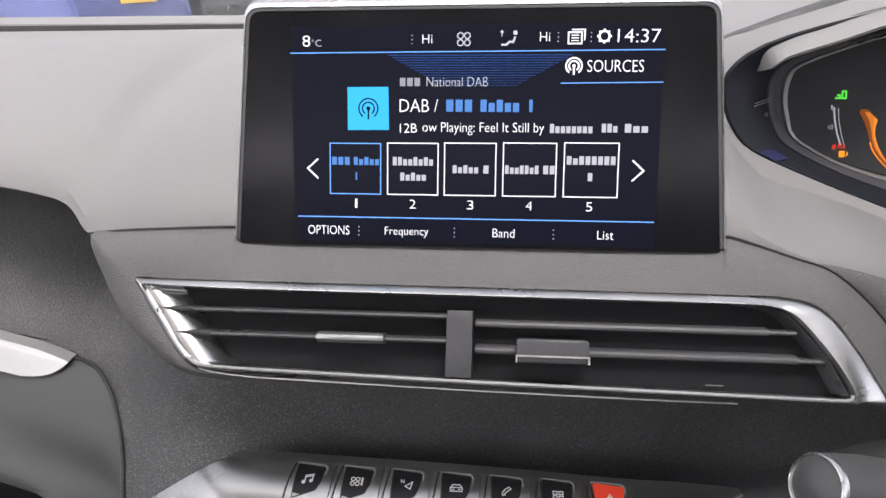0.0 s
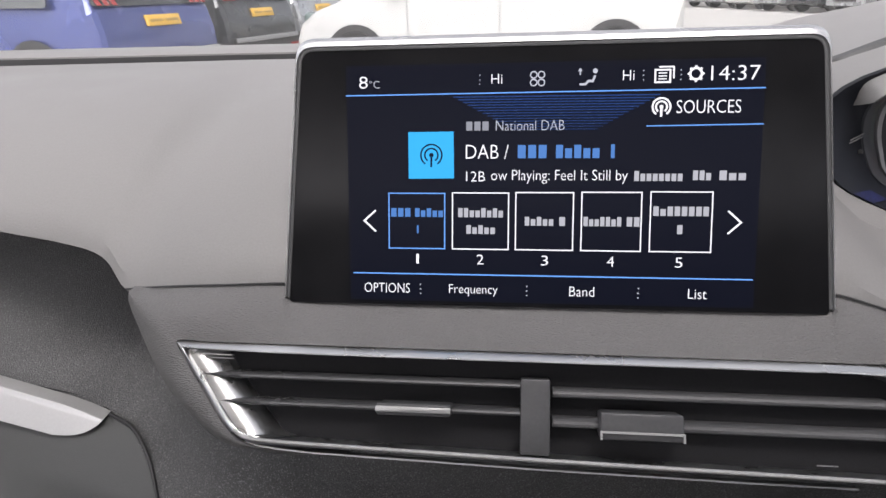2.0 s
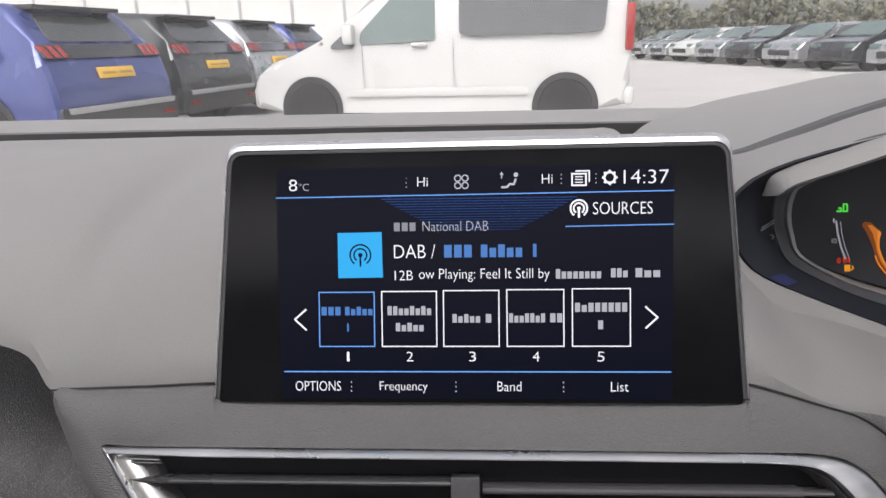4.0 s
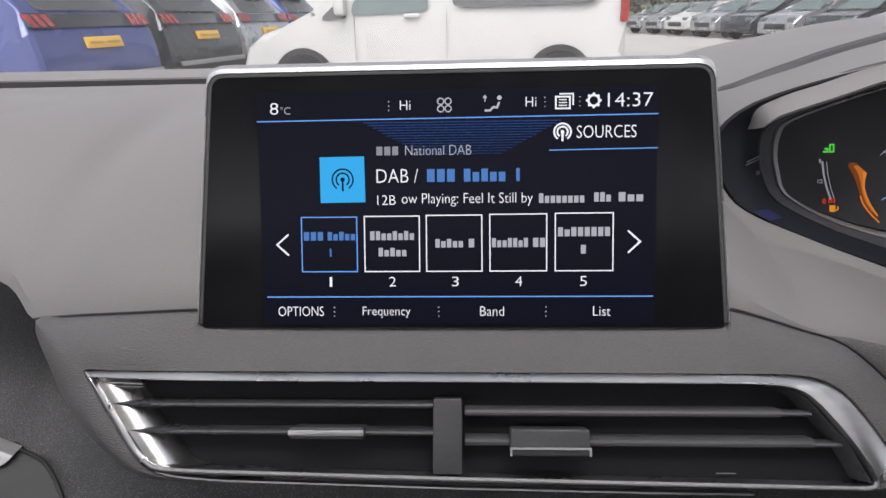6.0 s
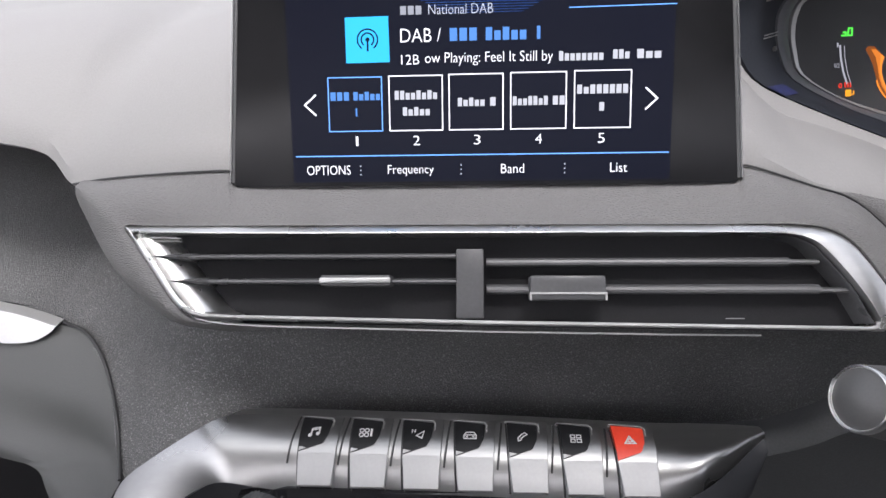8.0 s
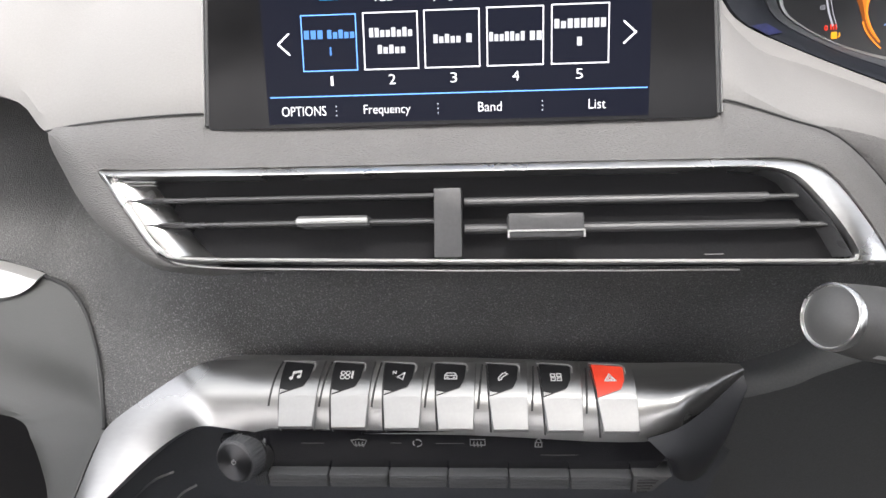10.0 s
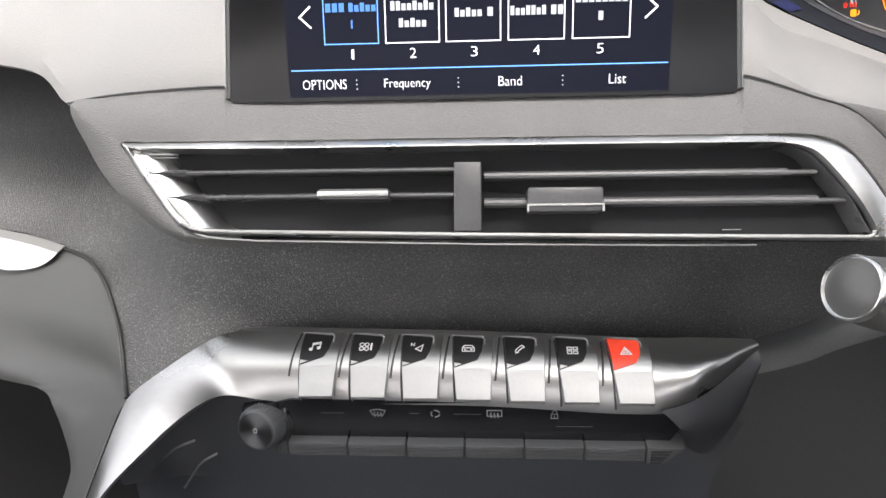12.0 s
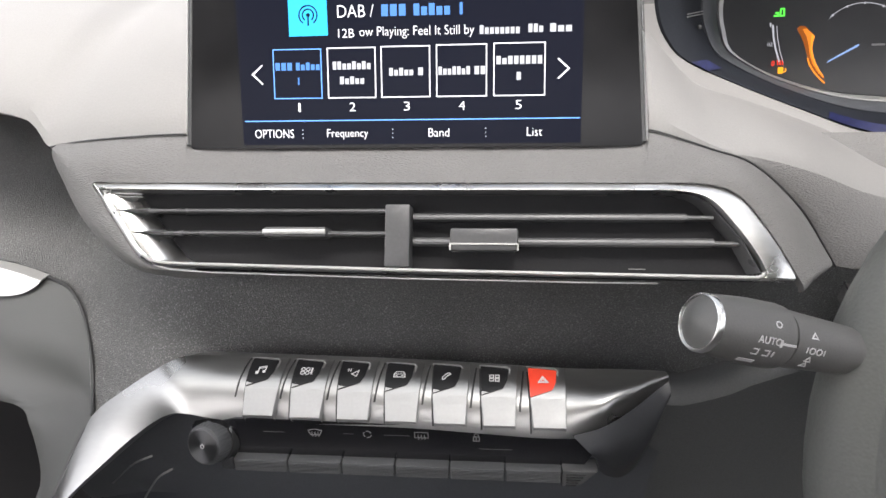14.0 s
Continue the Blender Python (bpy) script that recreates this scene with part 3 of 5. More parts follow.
part("edge_bead", cord([(x, y - 0.0002, 0.0014) for x, y in ring_open(bead, 5)], 0.0009, 10), TRIM, vent, "bright rounded chrome edge")
# lower double lip
part("lower_lip", stroke([(-0.1300, -0.0405), (-0.1240, -0.0421), (-0.1150, -0.0431), (-0.100, -0.0440), (0.0, -0.0462), (0.080, -0.0472), (0.120, -0.0474)], 0.0007, -0.006, -0.0003), BRUSHED, vent, "thin bright chrome line")
# cheeks at both ends, running inwards
def cheek(edge, reach, depth):
    """A wall that rolls from the frame into the duct along a quarter ellipse."""
    steps = [radians(90 * k / 12) for k in range(13)]
    return loft([[Vector((x + reach * math.sin(q), y, -0.0015 - depth * (1 - math.cos(q)))) for x, y in edge] for q in steps])


part("cheek", cheek([(-0.1615, -0.0018), (-0.1475, -0.0195), (-0.1352, -0.0350), (-0.1310, -0.0378), (-0.1268, -0.0388)], 0.022, 0.036), CHROME, vent, "curved chrome inner cheek")
part("cheek", cheek([(0.1320, -0.0039), (0.1395, -0.0056), (0.1450, -0.0087), (0.1598, -0.0262), (0.1683, -0.0425)], -0.0045, 0.034), SLAT, vent, "dark inner cheek")
part("hinge_line", stroke([(-0.1540, -0.0034), (-0.1395, -0.0038)], 0.0005, -0.004, -0.0022), TRIM, vent)
part("hinge_line", stroke([(-0.1525, -0.0050), (-0.1390, -0.0052)], 0.0004, -0.004, -0.0026), GREY_PRINT, vent)
cav = [(-0.150, 0.0), (0.138, -0.001), (0.170, -0.046), (-0.112, -0.043)]
part("duct", loft([[Vector((x * (1 - 0.1 * t), -0.022 + (y + 0.022) * (1 - 0.1 * t), -0.012 - 0.034 * t)) for x, y in cav] for t in (0, 1)], wrap=True), DUCT, vent, "black duct behind the slats")



def slat(x0, x1, y, tip, thick, zf=-0.001):
    """One blade, rounded in front; tip: length of the pointed end at x0."""
    rows = []
    n = 18
    for k in range(n + 1):
        t = k / n
        x = x0 + (x1 - x0) * t
        s = min(1.0, max(0.10, (x - x0) / tip)) if tip else 1.0
        prof = []
        for a in range(16):
            ang = 2 * math.pi * a / 16
            c, q = math.cos(ang), math.sin(ang)
            prof.append(Vector((x, y + thick * s * math.copysign(abs(q) ** 0.7, q) - 0.0005 * c, zf - 0.0075 * s + 0.0075 * s * math.copysign(abs(c) ** 0.5, c))))
        rows.append(prof)
    return loft(rows, wrap=True)


for x, y in ((-0.1525, -0.0122), (-0.1432, -0.0236)):
    part("slat", slat(x + 0.0175, -0.0115, y, 0, 0.0014), SLAT, vent)
    tip_rows = []
    for k in range(10):
        q = k / 9
        h = 0.0021 * min(1.0, 0.06 + 1.15 * q ** 0.9)
        tip_rows.append([Vector((x + 0.0182 * q, y + h * math.sin(g) - 0.0002 * q, -0.001 - 0.0078 * min(1, 0.2 + q) + 0.0080 * min(1, 0.2 + q) * math.cos(g))) for g in [2 * math.pi * j / 10 for j in range(10)]])
    part("slat_tip", loft(tip_rows, wrap=True), SLAT, vent, "arrow-shaped slat end")
# right-hand slats take the paler copy, their brighter light put into the colour
part("slat", slat(0.002, 0.1350, -0.0150, 0, 0.0020, -0.003), SLAT_LIT, vent)
part("slat", slat(0.002, 0.1475, -0.0272, 0, 0.0022, -0.003), SLAT_LIT, vent)
part("slat_tip", slat(0.1352, 0.1475, -0.0151, 0, 0.0013, -0.0035), SLAT_LIT, vent)
part("slat_tip", slat(0.1477, 0.1600, -0.0276, 0, 0.0013, -0.0035), SLAT_LIT, vent)
kl = part("slider", box(-0.0722, -0.0262, -0.010, -0.0405, -0.0212, 0.0035, 0.001), DARK, vent, "small vent slider")
part("cap", prism(rounded([(-0.0724, -0.0248), (-0.0404, -0.0248), (-0.0404, -0.0224), (-0.0724, -0.0224)], 0.0005, 3), 0.0032, 0.0045, 0.0005), TRIM, kl, "bright chrome cap")
kr = part("slider", box(0.0210, -0.0325, -0.010, 0.0540, -0.0215, 0.0030, 0.0012), SLAT, vent, "grey vent slider")
part("lip", stroke([(0.0212, -0.0324), (0.0212, -0.0293), (0.0538, -0.0293), (0.0538, -0.0324)], 0.0008, 0.0026, 0.0040), TRIM, kr, "thin chrome lip")
part("post", box(-0.0115, -0.0405, -0.014, 0.0008, -0.0095, 0.0005, 0.0007), SLAT, vent, "grey centre post")
part("floor_mark", box(0.108, -0.0405, -0.008, 0.116, -0.0401, -0.0072), GREY_PRINT, vent)

# ---- touchscreen ----
LEAN = radians(15.75)
SCR_M = frame_of((0, 0, 1.10), (1, 0, 0), (0, math.sin(LEAN), math.cos(LEAN)))
touch = thing("touchscreen", "dashboard touchscreen in a silver shell showing radio presets", "touchscreen", SCR_M)


def screen_outline(inset, extra=0.0):
    i = inset
    pts = [(-0.1197 + i, -i * 0.1), (0.1187 - i, -i * 0.1), (0.1104 - i, 0.1176 - i - extra), (-0.1117 + i, 0.1166 - i - extra)]
    return rounded(pts, [0.002, 0.002, max(0.002, 0.0095 - i), max(0.002, 0.0095 - i)], 8)


def open_shell(i0, i1, back, front):
    a, b = screen_outline(i0, 0.0 if i0 == 0 else 0.0026), screen_outline(i1, 0.0026)
    pick = list(range(17, 36)) + [0]
    mid = screen_outline((i0 + i1) / 2, 0.0013 if i0 == 0 else 0.0026)
    return loft([[Vector((*a[k], back)), Vector((*a[k], front - (0.0034 if i0 == 0 else 0.0005))), Vector((*mid[k], front - (0.0010 if i0 == 0 else 0.0))), Vector((*b[k], front - 0.0001)), Vector((*b[k], back))] for k in pick], wrap=True)


part("shell", open_shell(0.0, 0.0016, -0.013, 0.0006), SHELL, touch, "satin silver outer shell")
part("bezel", open_shell(0.0015, 0.0034, -0.010, 0.0002), DARK, touch, "dark grey inner bezel")
part("back_cover", prism(screen_outline(0.001), -0.016, -0.011), BLACK, touch)
disp = part("display", prism(screen_outline(0.0032, 0.0026), -0.010, -0.0003), SCREEN, touch, "black glossy display glass, lit")
part("foot", box(-0.09, -0.012, -0.05, 0.09, 0.004, -0.014, 0.003), BLACK, touch)
Z0, Z1 = -0.0003, -0.00005
LV = 0.001


def lit(name, bm, m):
    return part(name, bm, m, disp, smooth=False)


def words(t, u0, v0, u1, v1, m=None, bold=-0.012):
    return lit("text", lettering(t, u0 * LV, v0 * LV, u1 * LV, v1 * LV, Z1, Z1 + 0.0001, bold), m or TXT)


def bar(u0, v0, u1, v1, m=None):
    return lit("bar", box(u0 * LV, v0 * LV, Z1, u1 * LV, v1 * LV, Z1 + 0.0001), m or TXT)


def letter_bars(shape, u0, v0, u1, v1, m):
    """Unlettered names: a small bar for each character, tall (H) or low (x)."""
    step = (u1 - u0) / len(shape)
    for k, c in enumerate(shape):
        if c != " ":
            top = v1 if c == "H" else v0 + 0.74 * (v1 - v0)
            lit("bar", box((u0 + step * k + 0.12 * step) * LV, v0 * LV, Z1, (u0 + step * (k + 1) - 0.12 * step) * LV, top * LV, Z1 + 0.0001), m)


def mm(points):
    return [(x * LV, y * LV) for x, y in points]


def line(points, w, m=None, closed=False, name="line"):
    return lit(name, stroke(mm(points), w * LV, Z1, Z1 + 0.0001, closed), m or TXT)


lit("backlight", prism(mm([(-87.8, 1.5), (85.0, 1.5), (85.4, 104.5), (-88.8, 104.0)]), Z0, Z1 - 0.0001), LCD)
for k in range(13):
    v = 90.2 - 1.15 * k
    c = 1.2
    hw = 43 - 2.1 * k
    line([(c - hw, v), (c + hw, v)], 0.40 - 0.018 * k, STRIPE, name="stripe")
line([(-88.9, 91.3), (85.6, 92.4)], 0.5, LINE_BLUE, name="header_rule")
line([(-86.4, 13.6), (84.3, 13.6)], 0.55, LINE_BLUE, name="footer_rule")
line([(39.0, 77.4), (85.6, 77.9)], 0.45, LINE_BLUE, name="rule")
words("8", -82.9, 94.3, -79.2, 99.4)
words("°C", -78.4, 94.3, -73.9, 97.6, TXT_DIM)
words("Hi", -25.6, 95.6, -21.0, 99.6)
words("Hi", 28.9, 96.2, 33.5, 100.3)
words("14:37", 64.1, 95.6, 83.3, 101.5)
words("SOURCES", 50.9, 82.5, 76.4, 87.8)
words("OPTIONS", -81.4, 5.0, -60.9, 9.3)
words("Frequency", -43.4, 4.0, -22.1, 9.2)
words("Band", 8.9, 5.0, 19.4, 9.2)
words("List", 58.4, 5.0, 66.0, 9.2)
words("National DAB", -23.5, 75.9, 5.4, 80.2, TXT_DIM)
letter_bars("HHH", -36.6, 76.0, -26.2, 79.8, DIM_BAR)
words("DAB /", -36.3, 64.0, -18.0, 70.0)
letter_bars("HHH", -14.6, 64.2, -1.4, 69.8, BLUE_BAR)
letter_bars("HxHxx", 1.6, 64.2, 20.6, 69.8, BLUE_BAR)
letter_bars("H", 24.6, 64.2, 26.6, 69.9, BLUE_BAR)
words("12B", -36.1, 54.3, -28.0, 58.6)
words("ow Playing: Feel It Still by", -25.3, 53.4, 32.0, 59.3)
letter_bars("Hxxxxxxx", 34.4, 54.6, 54.6, 58.8, TXT_BAR)
letter_bars("HHx", 58.2, 55.0, 66.0, 59.0, TXT_BAR)
letter_bars("Hxx", 68.6, 55.0, 80.0, 59.0, TXT_BAR)
for u in (-57.4, -29.8, -2.0, 25.9, 54.1):
    k = str(1 + round((u + 57.4) / 27.85))
    w = 0.55 if k == "1" else 1.5
    words(k, u - w, 18.2, u + w, 22.5)
# broadcast mark: rings, a dot and a stem
def mast(u, v, r, m, w):
    line(circle(u, v, r, 28, -55, 235), w, m, name="mark")
    line(circle(u, v, r * 0.62, 24, -55, 235), w, m, name="mark")
    lit("mark", prism(mm(circle(u, v, r * 0.22, 14)), Z1, Z1 + 0.0001), m)
    line([(u, v), (u, v - r * 1.12)], w * 1.2, m, name="mark")


tile = lit("tile", prism(mm([(-61.3, 55.4), (-41.4, 55.6), (-41.7, 75.7), (-61.4, 75.5)]), Z1 - 0.0001, Z1), TILE_BLUE)
mast(-51.3, 65.6, 4.6, TILE_DARK, 0.7)
mast(44.8, 85.2, 3.6, TXT, 0.75)
BOXES = [(-70.1, -45.4), (-42.0, -17.7), (-14.6, 9.8), (13.3, 38.1), (41.8, 66.8)]
for k, (a, b) in enumerate(BOXES):
    top = 49.1 + 0.25 * k
    line([(a, 24.9), (b, 24.9), (b, top), (a, top)], 0.5, LINE_BLUE if k == 0 else TXT, True, "preset_box")
letter_bars("HHH", -69.5, 38.8, -60.2, 42.6, BLUE_BAR)
letter_bars("HxHxx", -58.8, 38.8, -45.9, 42.6, BLUE_BAR)
letter_bars("H", -57.8, 31.6, -56.8, 35.2, BLUE_BAR)
letter_bars("HHxxHxHx", -39.8, 38.8, -19.8, 42.8, TXT_BAR)
letter_bars("HxHxx", -36.2, 31.6, -23.2, 35.4, TXT_BAR)
letter_bars("HxHxx", -11.0, 35.4, 1.8, 39.2, TXT_BAR)
letter_bars("H", 3.6, 35.4, 6.8, 39.2, TXT_BAR)
letter_bars("HxxHHxH", 13.9, 35.4, 30.2, 39.4, TXT_BAR)
letter_bars("HH", 31.8, 35.4, 37.8, 39.4, TXT_BAR)
letter_bars("HxHHHHHH", 42.6, 40.0, 65.8, 44.0, TXT_BAR)
letter_bars("H", 52.6, 32.4, 55.4, 36.2, TXT_BAR)
line([(-76.0, 41.6), (-81.2, 37.0), (-76.0, 32.2)], 0.75, name="arrow")
line([(73.2, 42.3), (78.5, 37.5), (73.3, 32.7)], 0.75, name="arrow")
for u in (-56.1, -9.4, 37.8):
    for v in (4.9, 6.9, 8.9):
        bar(u - 0.28, v - 0.28, u + 0.28, v + 0.28, TXT_DIM)
for u, v0 in ((-30.5, 95.4), (37.2, 96.2), (52.2, 96.2)):
    for j in range(3):
        bar(u - 0.25, v0 + 1.9 * j - 0.25, u + 0.25, v0 + 1.9 * j + 0.25, TXT_DIM)
for du, dv in ((-1.6, 1.6), (1.6, 1.6), (-1.6, -1.6), (1.6, -1.6)):
    line(circle(-6.2 + du, 97.4 + dv, 1.35, 16), 0.5, TXT_DIM, True, "fan_blade")
line([(11.4, 98.6), (11.4, 101.0)], 0.5, TXT_DIM, name="seat_icon")
line([(10.7, 100.2), (11.4, 101.2), (12.1, 100.2)], 0.45, TXT_DIM, name="seat_icon")
line([(11.2, 94.8), (13.6, 94.8), (15.0, 96.2), (16.6, 96.0), (17.6, 98.4)], 0.9, TXT_DIM, name="seat_icon")
lit("seat_icon", prism(mm(circle(17.6, 100.2, 1.0, 14)), Z1, Z1 + 0.0001), TXT_DIM)
line([(41.9, 95.2), (47.9, 95.2), (47.9, 100.2), (41.9, 100.2)], 0.7, TXT, True, "window_icon")
line([(43.4, 101.4), (49.3, 101.4), (49.3, 96.6)], 0.6, TXT, name="window_icon")
for v in (96.5, 97.7, 98.9):
    bar(43.2, v - 0.22, 46.6, v + 0.22)
line(circle(58.1, 98.4, 2.3, 20), 0.9, TXT, True, "gear_icon")
for a in range(0, 360, 45):
    x, y = math.cos(radians(a)), math.sin(radians(a))
    line([(58.1 + 2.5 * x, 98.4 + 2.5 * y), (58.1 + 3.3 * x, 98.4 + 3.3 * y)], 0.9, TXT, name="gear_icon")

# ---- key strip below the vent ----
strip = thing("toggle_switch_panel", "brushed metal dashboard strip with seven toggle keys", "switch panel")
UP_E = [(-0.2008, -0.1008, 0.9042), (-0.1964, -0.0866, 0.9184), (-0.1918, -0.0718, 0.9332), (-0.1851, -0.0525, 0.9525), (-0.1785, -0.0450, 0.9635), (-0.1570, -0.0420, 0.9790), (-0.1408, -0.0400, 0.9893), (-0.1307, -0.0370, 0.9942), (-0.1205, -0.0340, 0.9960), (-0.09, -0.0334, 0.9953), (0.0, -0.0345, 0.9940), (0.08, -0.0370, 0.9920), (0.105, -0.0360, 0.9915), (0.122, -0.0335, 0.9900), (0.1315, -0.0318, 0.9885)]
LO_E = [(-0.1872, -0.1020, 0.9240), (-0.1808, -0.0907, 0.9353), (-0.1732, -0.0826, 0.9434), (-0.1579, -0.0707, 0.9553), (-0.1490, -0.0640, 0.9620), (-0.1335, -0.0595, 0.9720), (-0.1240, -0.0605, 0.9764), (-0.1180, -0.0613, 0.9775), (-0.1110, -0.0620, 0.9772), (-0.09, -0.0635, 0.9762), (0.0, -0.0645, 0.9757), (0.08, -0.0670, 0.9740), (0.105, -0.0560, 0.9765), (0.122, -0.0430, 0.9822), (0.1325, -0.0352, 0.9852)]
# the inner edge of the leg lies deeper, so that the leg faces the side window
VIEWED = Vector((0.004, -0.2915, 1.188))
LO_E = [tuple(Vector(p) + (Vector(p) - VIEWED) * k) for p, k in zip(LO_E, (0.026, 0.026, 0.026, 0.024, 0.018, 0.008, 0.003, 0.001, 0.0, 0.0) + (0.0,) * 5)]
SECTIONS = list(zip(dense(UP_E, 6), dense(LO_E, 6)))
BAR_N = Vector((0, -0.55, 0.83))


def across(a, b, t):
    """A point on the rounded bar between its upper and lower edges."""
    w = (a - b).length
    crest = np.interp(a.x, [0.080, 0.105, 0.1315], [0.0, 0.26, 0.30]) * max(0.0, math.sin(math.pi * t ** 1.7))
    return a.lerp(b, t) + BAR_N * w * (np.interp(a.x, [-0.185, -0.150, -0.125, -0.095], [0.30, 0.38, 0.52, 1.0]) * (0.20 * max(0.0, math.sin(math.pi * t)) ** 0.9 - 0.125) + crest)


def bar_at(x, t):
    """A point on the straight stretch of the bar."""
    for (a, b), (c, d) in zip(SECTIONS, SECTIONS[1:]):
        if a.x <= x <= c.x and a.x > -0.125:
            k = (x - a.x) / (c.x - a.x)
            return across(a.lerp(c, k), b.lerp(d, k), t)


rows = []
for a, b in SECTIONS:
    thin = min(1.0, (a - b).length / 0.030)
    row = [a + Vector((0, 0.016, -0.010)) * thin] + [across(a, b, k / 20) for k in range(21)]
    rows.append(row + [b + Vector((0, 0.008, -0.006)) * thin, b + Vector((0, 0.02, -0.002)) * thin])
for _ in range(14):
    rows = [rows[0]] + [[p.lerp((a + c) / 2, 0.5) if -0.172 < p.x < -0.098 else p for a, p, c in zip(before, row, after)] for before, row, after in zip(rows, rows[1:], rows[2:])] + [rows[-1]]
part("body", loft(rows), BRUSHED, strip, "brushed satin metal bar bending down into a leg")
CH_U = dense([(0.081, -0.0660, 0.9735), (0.095, -0.0615, 0.9750), (0.108, -0.0535, 0.9775), (0.122, -0.0428, 0.9815), (0.1322, -0.0345, 0.9848)], 4)
CH_L = dense([(0.0930, -0.0640, 0.9580), (0.0975, -0.0635, 0.9480), (0.1085, -0.0600, 0.9435), (0.1195, -0.0510, 0.9500), (0.1295, -0.0360, 0.9720)], 4)
part("end_cheek", loft([[a.lerp(b, k / 8) + Vector((0.002, -0.005, 0.001)) * math.sin(math.pi * k / 8) for k in range(9)] + [b + Vector((0, 0.015, -0.002))] for a, b in zip(CH_U, CH_L)]), END, strip, "smooth dark end cheek")
face = prism([(-0.117, 0.950), (-0.114, 0.969), (-0.09, 0.9745), (0.08, 0.9725), (0.094, 0.962), (0.088, 0.951)], 0.0, 0.004)
face.transform(Matrix(((1, 0, 0, 0), (0, 0, -1, -0.0575), (0, 1, 0, 0), (0, 0, 0, 1))))
part("icon_panel", face, GLOSS, strip, "piano black panel with printed symbols")

KEY_M = frame_of((0, -0.0632, 0.9770), (1, 0, 0), (0, 0.868, 0.496))
PITCH = 0.0242


def key_rise(y):
    """Height of a key's face over its plane: flat below, rolling back with the bar above."""
    return 0.0013 - 0.0011 * (max(0.0, 0.017 - y) / 0.017) ** 2 - 0.0060 * (max(0.0, y - 0.017) / 0.0175) ** 2


def bent(bm):
    for q in range(1, 15):
        bmesh.ops.bisect_plane(bm, geom=bm.verts[:] + bm.edges[:] + bm.faces[:], plane_co=(0, 0.0342 * q / 14, 0), plane_no=(0, 1, 0))
    for v in bm.verts:
        v.co.z += key_rise(v.co.y)
    return bm


def key_on(i):
    x = -0.0843 + PITCH * i + 0.0002 * i
    drop = -0.0004 * i
    k = new("toggle_key")
    k.parent = strip
    km = KEY_M @ Matrix.Translation((x, drop, 0.0028))
    k.matrix_local = km
    label = "silver toggle key with black cap" if i < 6 else "silver toggle key with red hazard cap"
    k["label"] = label
    rows = []
    for q in range(15):
        y = 0.0342 * q / 14
        lean = 0.0016 * (q / 14)
        left = -0.0016 * min(1.0, y / 0.015) if y < 0.0335 else -0.0012
        right = 0.0156 + lean
        top = key_rise(y)
        rows.append([Vector((left, y, top - 0.0045)), Vector((left, y, top - 0.0003)), Vector((left + 0.0003, y, top)), Vector((0.5 * (left + right), y, top + 0.0001)), Vector((right - 0.0003, y, top)), Vector((right, y, top - 0.0003)), Vector((right, y, top - 0.0045))])
    rows.insert(0, [Vector((v.x, -0.0003, min(v.z, rows[0][3].z - 0.0006) if 1 <= n <= 5 else v.z)) for n, v in enumerate(rows[0])])
    rows.insert(0, [Vector((v.x, 0.0004, v.z - 0.0040)) for v in rows[0]])
    part("rocker", loft(rows[:9]), SILVER, k)
    # same paddle as the rocker; darker metal stands in for its dark reflection
    part("key_back", loft(rows[8:]), BRUSHED, k, "brushed upper half of the key, darker in place of a dark reflection")
    part("cap", bent(prism(rounded([(-0.0014, 0.0149), (0.0096, 0.0190), (0.0116, 0.0236), (0.0124, 0.0316), (-0.0020, 0.0334)], [0.0004, 0.0022, 0.001, 0.0012, 0.0004], 3), -0.003, 0.0006)), CAPBLACK if i < 6 else RED, k)
    part("cap_edge", bent(stroke([(-0.0030, 0.0340), (0.0040, 0.0336), (0.0118, 0.0329), (0.0131, 0.0312), (0.0129, 0.0275)], 0.0005, -0.003, 0.0009)), SILVER, k, "thin chrome edge")
    if i < 6:
        part("notch", bent(prism([(-0.0012, 0.0151), (0.0024, 0.0165), (-0.0012, 0.0172)], -0.001, 0.0008)), SILVER, k)
    for (xa, sa), (xb, sb), r in (((-0.0044, 0.0335), (-0.0066, 0.0105), 0.0005), ((-0.0024, 0.0330), (-0.0010, 0.0015), 0.0005)):
        line_pts = [km.inverted() @ bar_at(x + xa + (xb - xa) * q / 12, 1 - (sa + (sb - sa) * q / 12) / 0.0345) for q in range(13)]
        part("slot", cord(line_pts, r, 6), BLACK, k)
    return k


def glyph(k, bms):
    for b in bms:
        part("symbol", bent(b), PRINT, k, smooth=False)


keys = [key_on(i) for i in range(7)]
G0, G1 = 0.0008, 0.0010
ox, oy = 0.0052, 0.0248
A = lambda pts: [(ox + x * 0.001, oy + y * 0.001) for x, y in pts]
LN = lambda pts, w=0.5, c=False: stroke(A(pts), w * 0.001, G0, G1, c)
glyph(keys[0], [LN([(-1.6, -2.0), (-1.6, 1.4), (2.0, 2.2), (2.0, -1.2)], 0.6), LN([(-1.6, 0.6), (2.0, 1.4)], 0.5), prism(A(circle(-2.2, -2.1, 0.9, 12)), G0, G1), prism(A(circle(1.4, -1.3, 0.9, 12)), G0, G1)])
glyph(keys[1], [LN(circle(-2.2, 1.2, 1.0, 12), 0.45, True), LN(circle(0.2, 1.2, 1.0, 12), 0.45, True), LN(circle(-2.2, -1.2, 1.0, 12), 0.45, True), LN(circle(0.2, -1.2, 1.0, 12), 0.45, True), LN([(2.4, -2.0), (2.4, 2.2)], 0.9)])
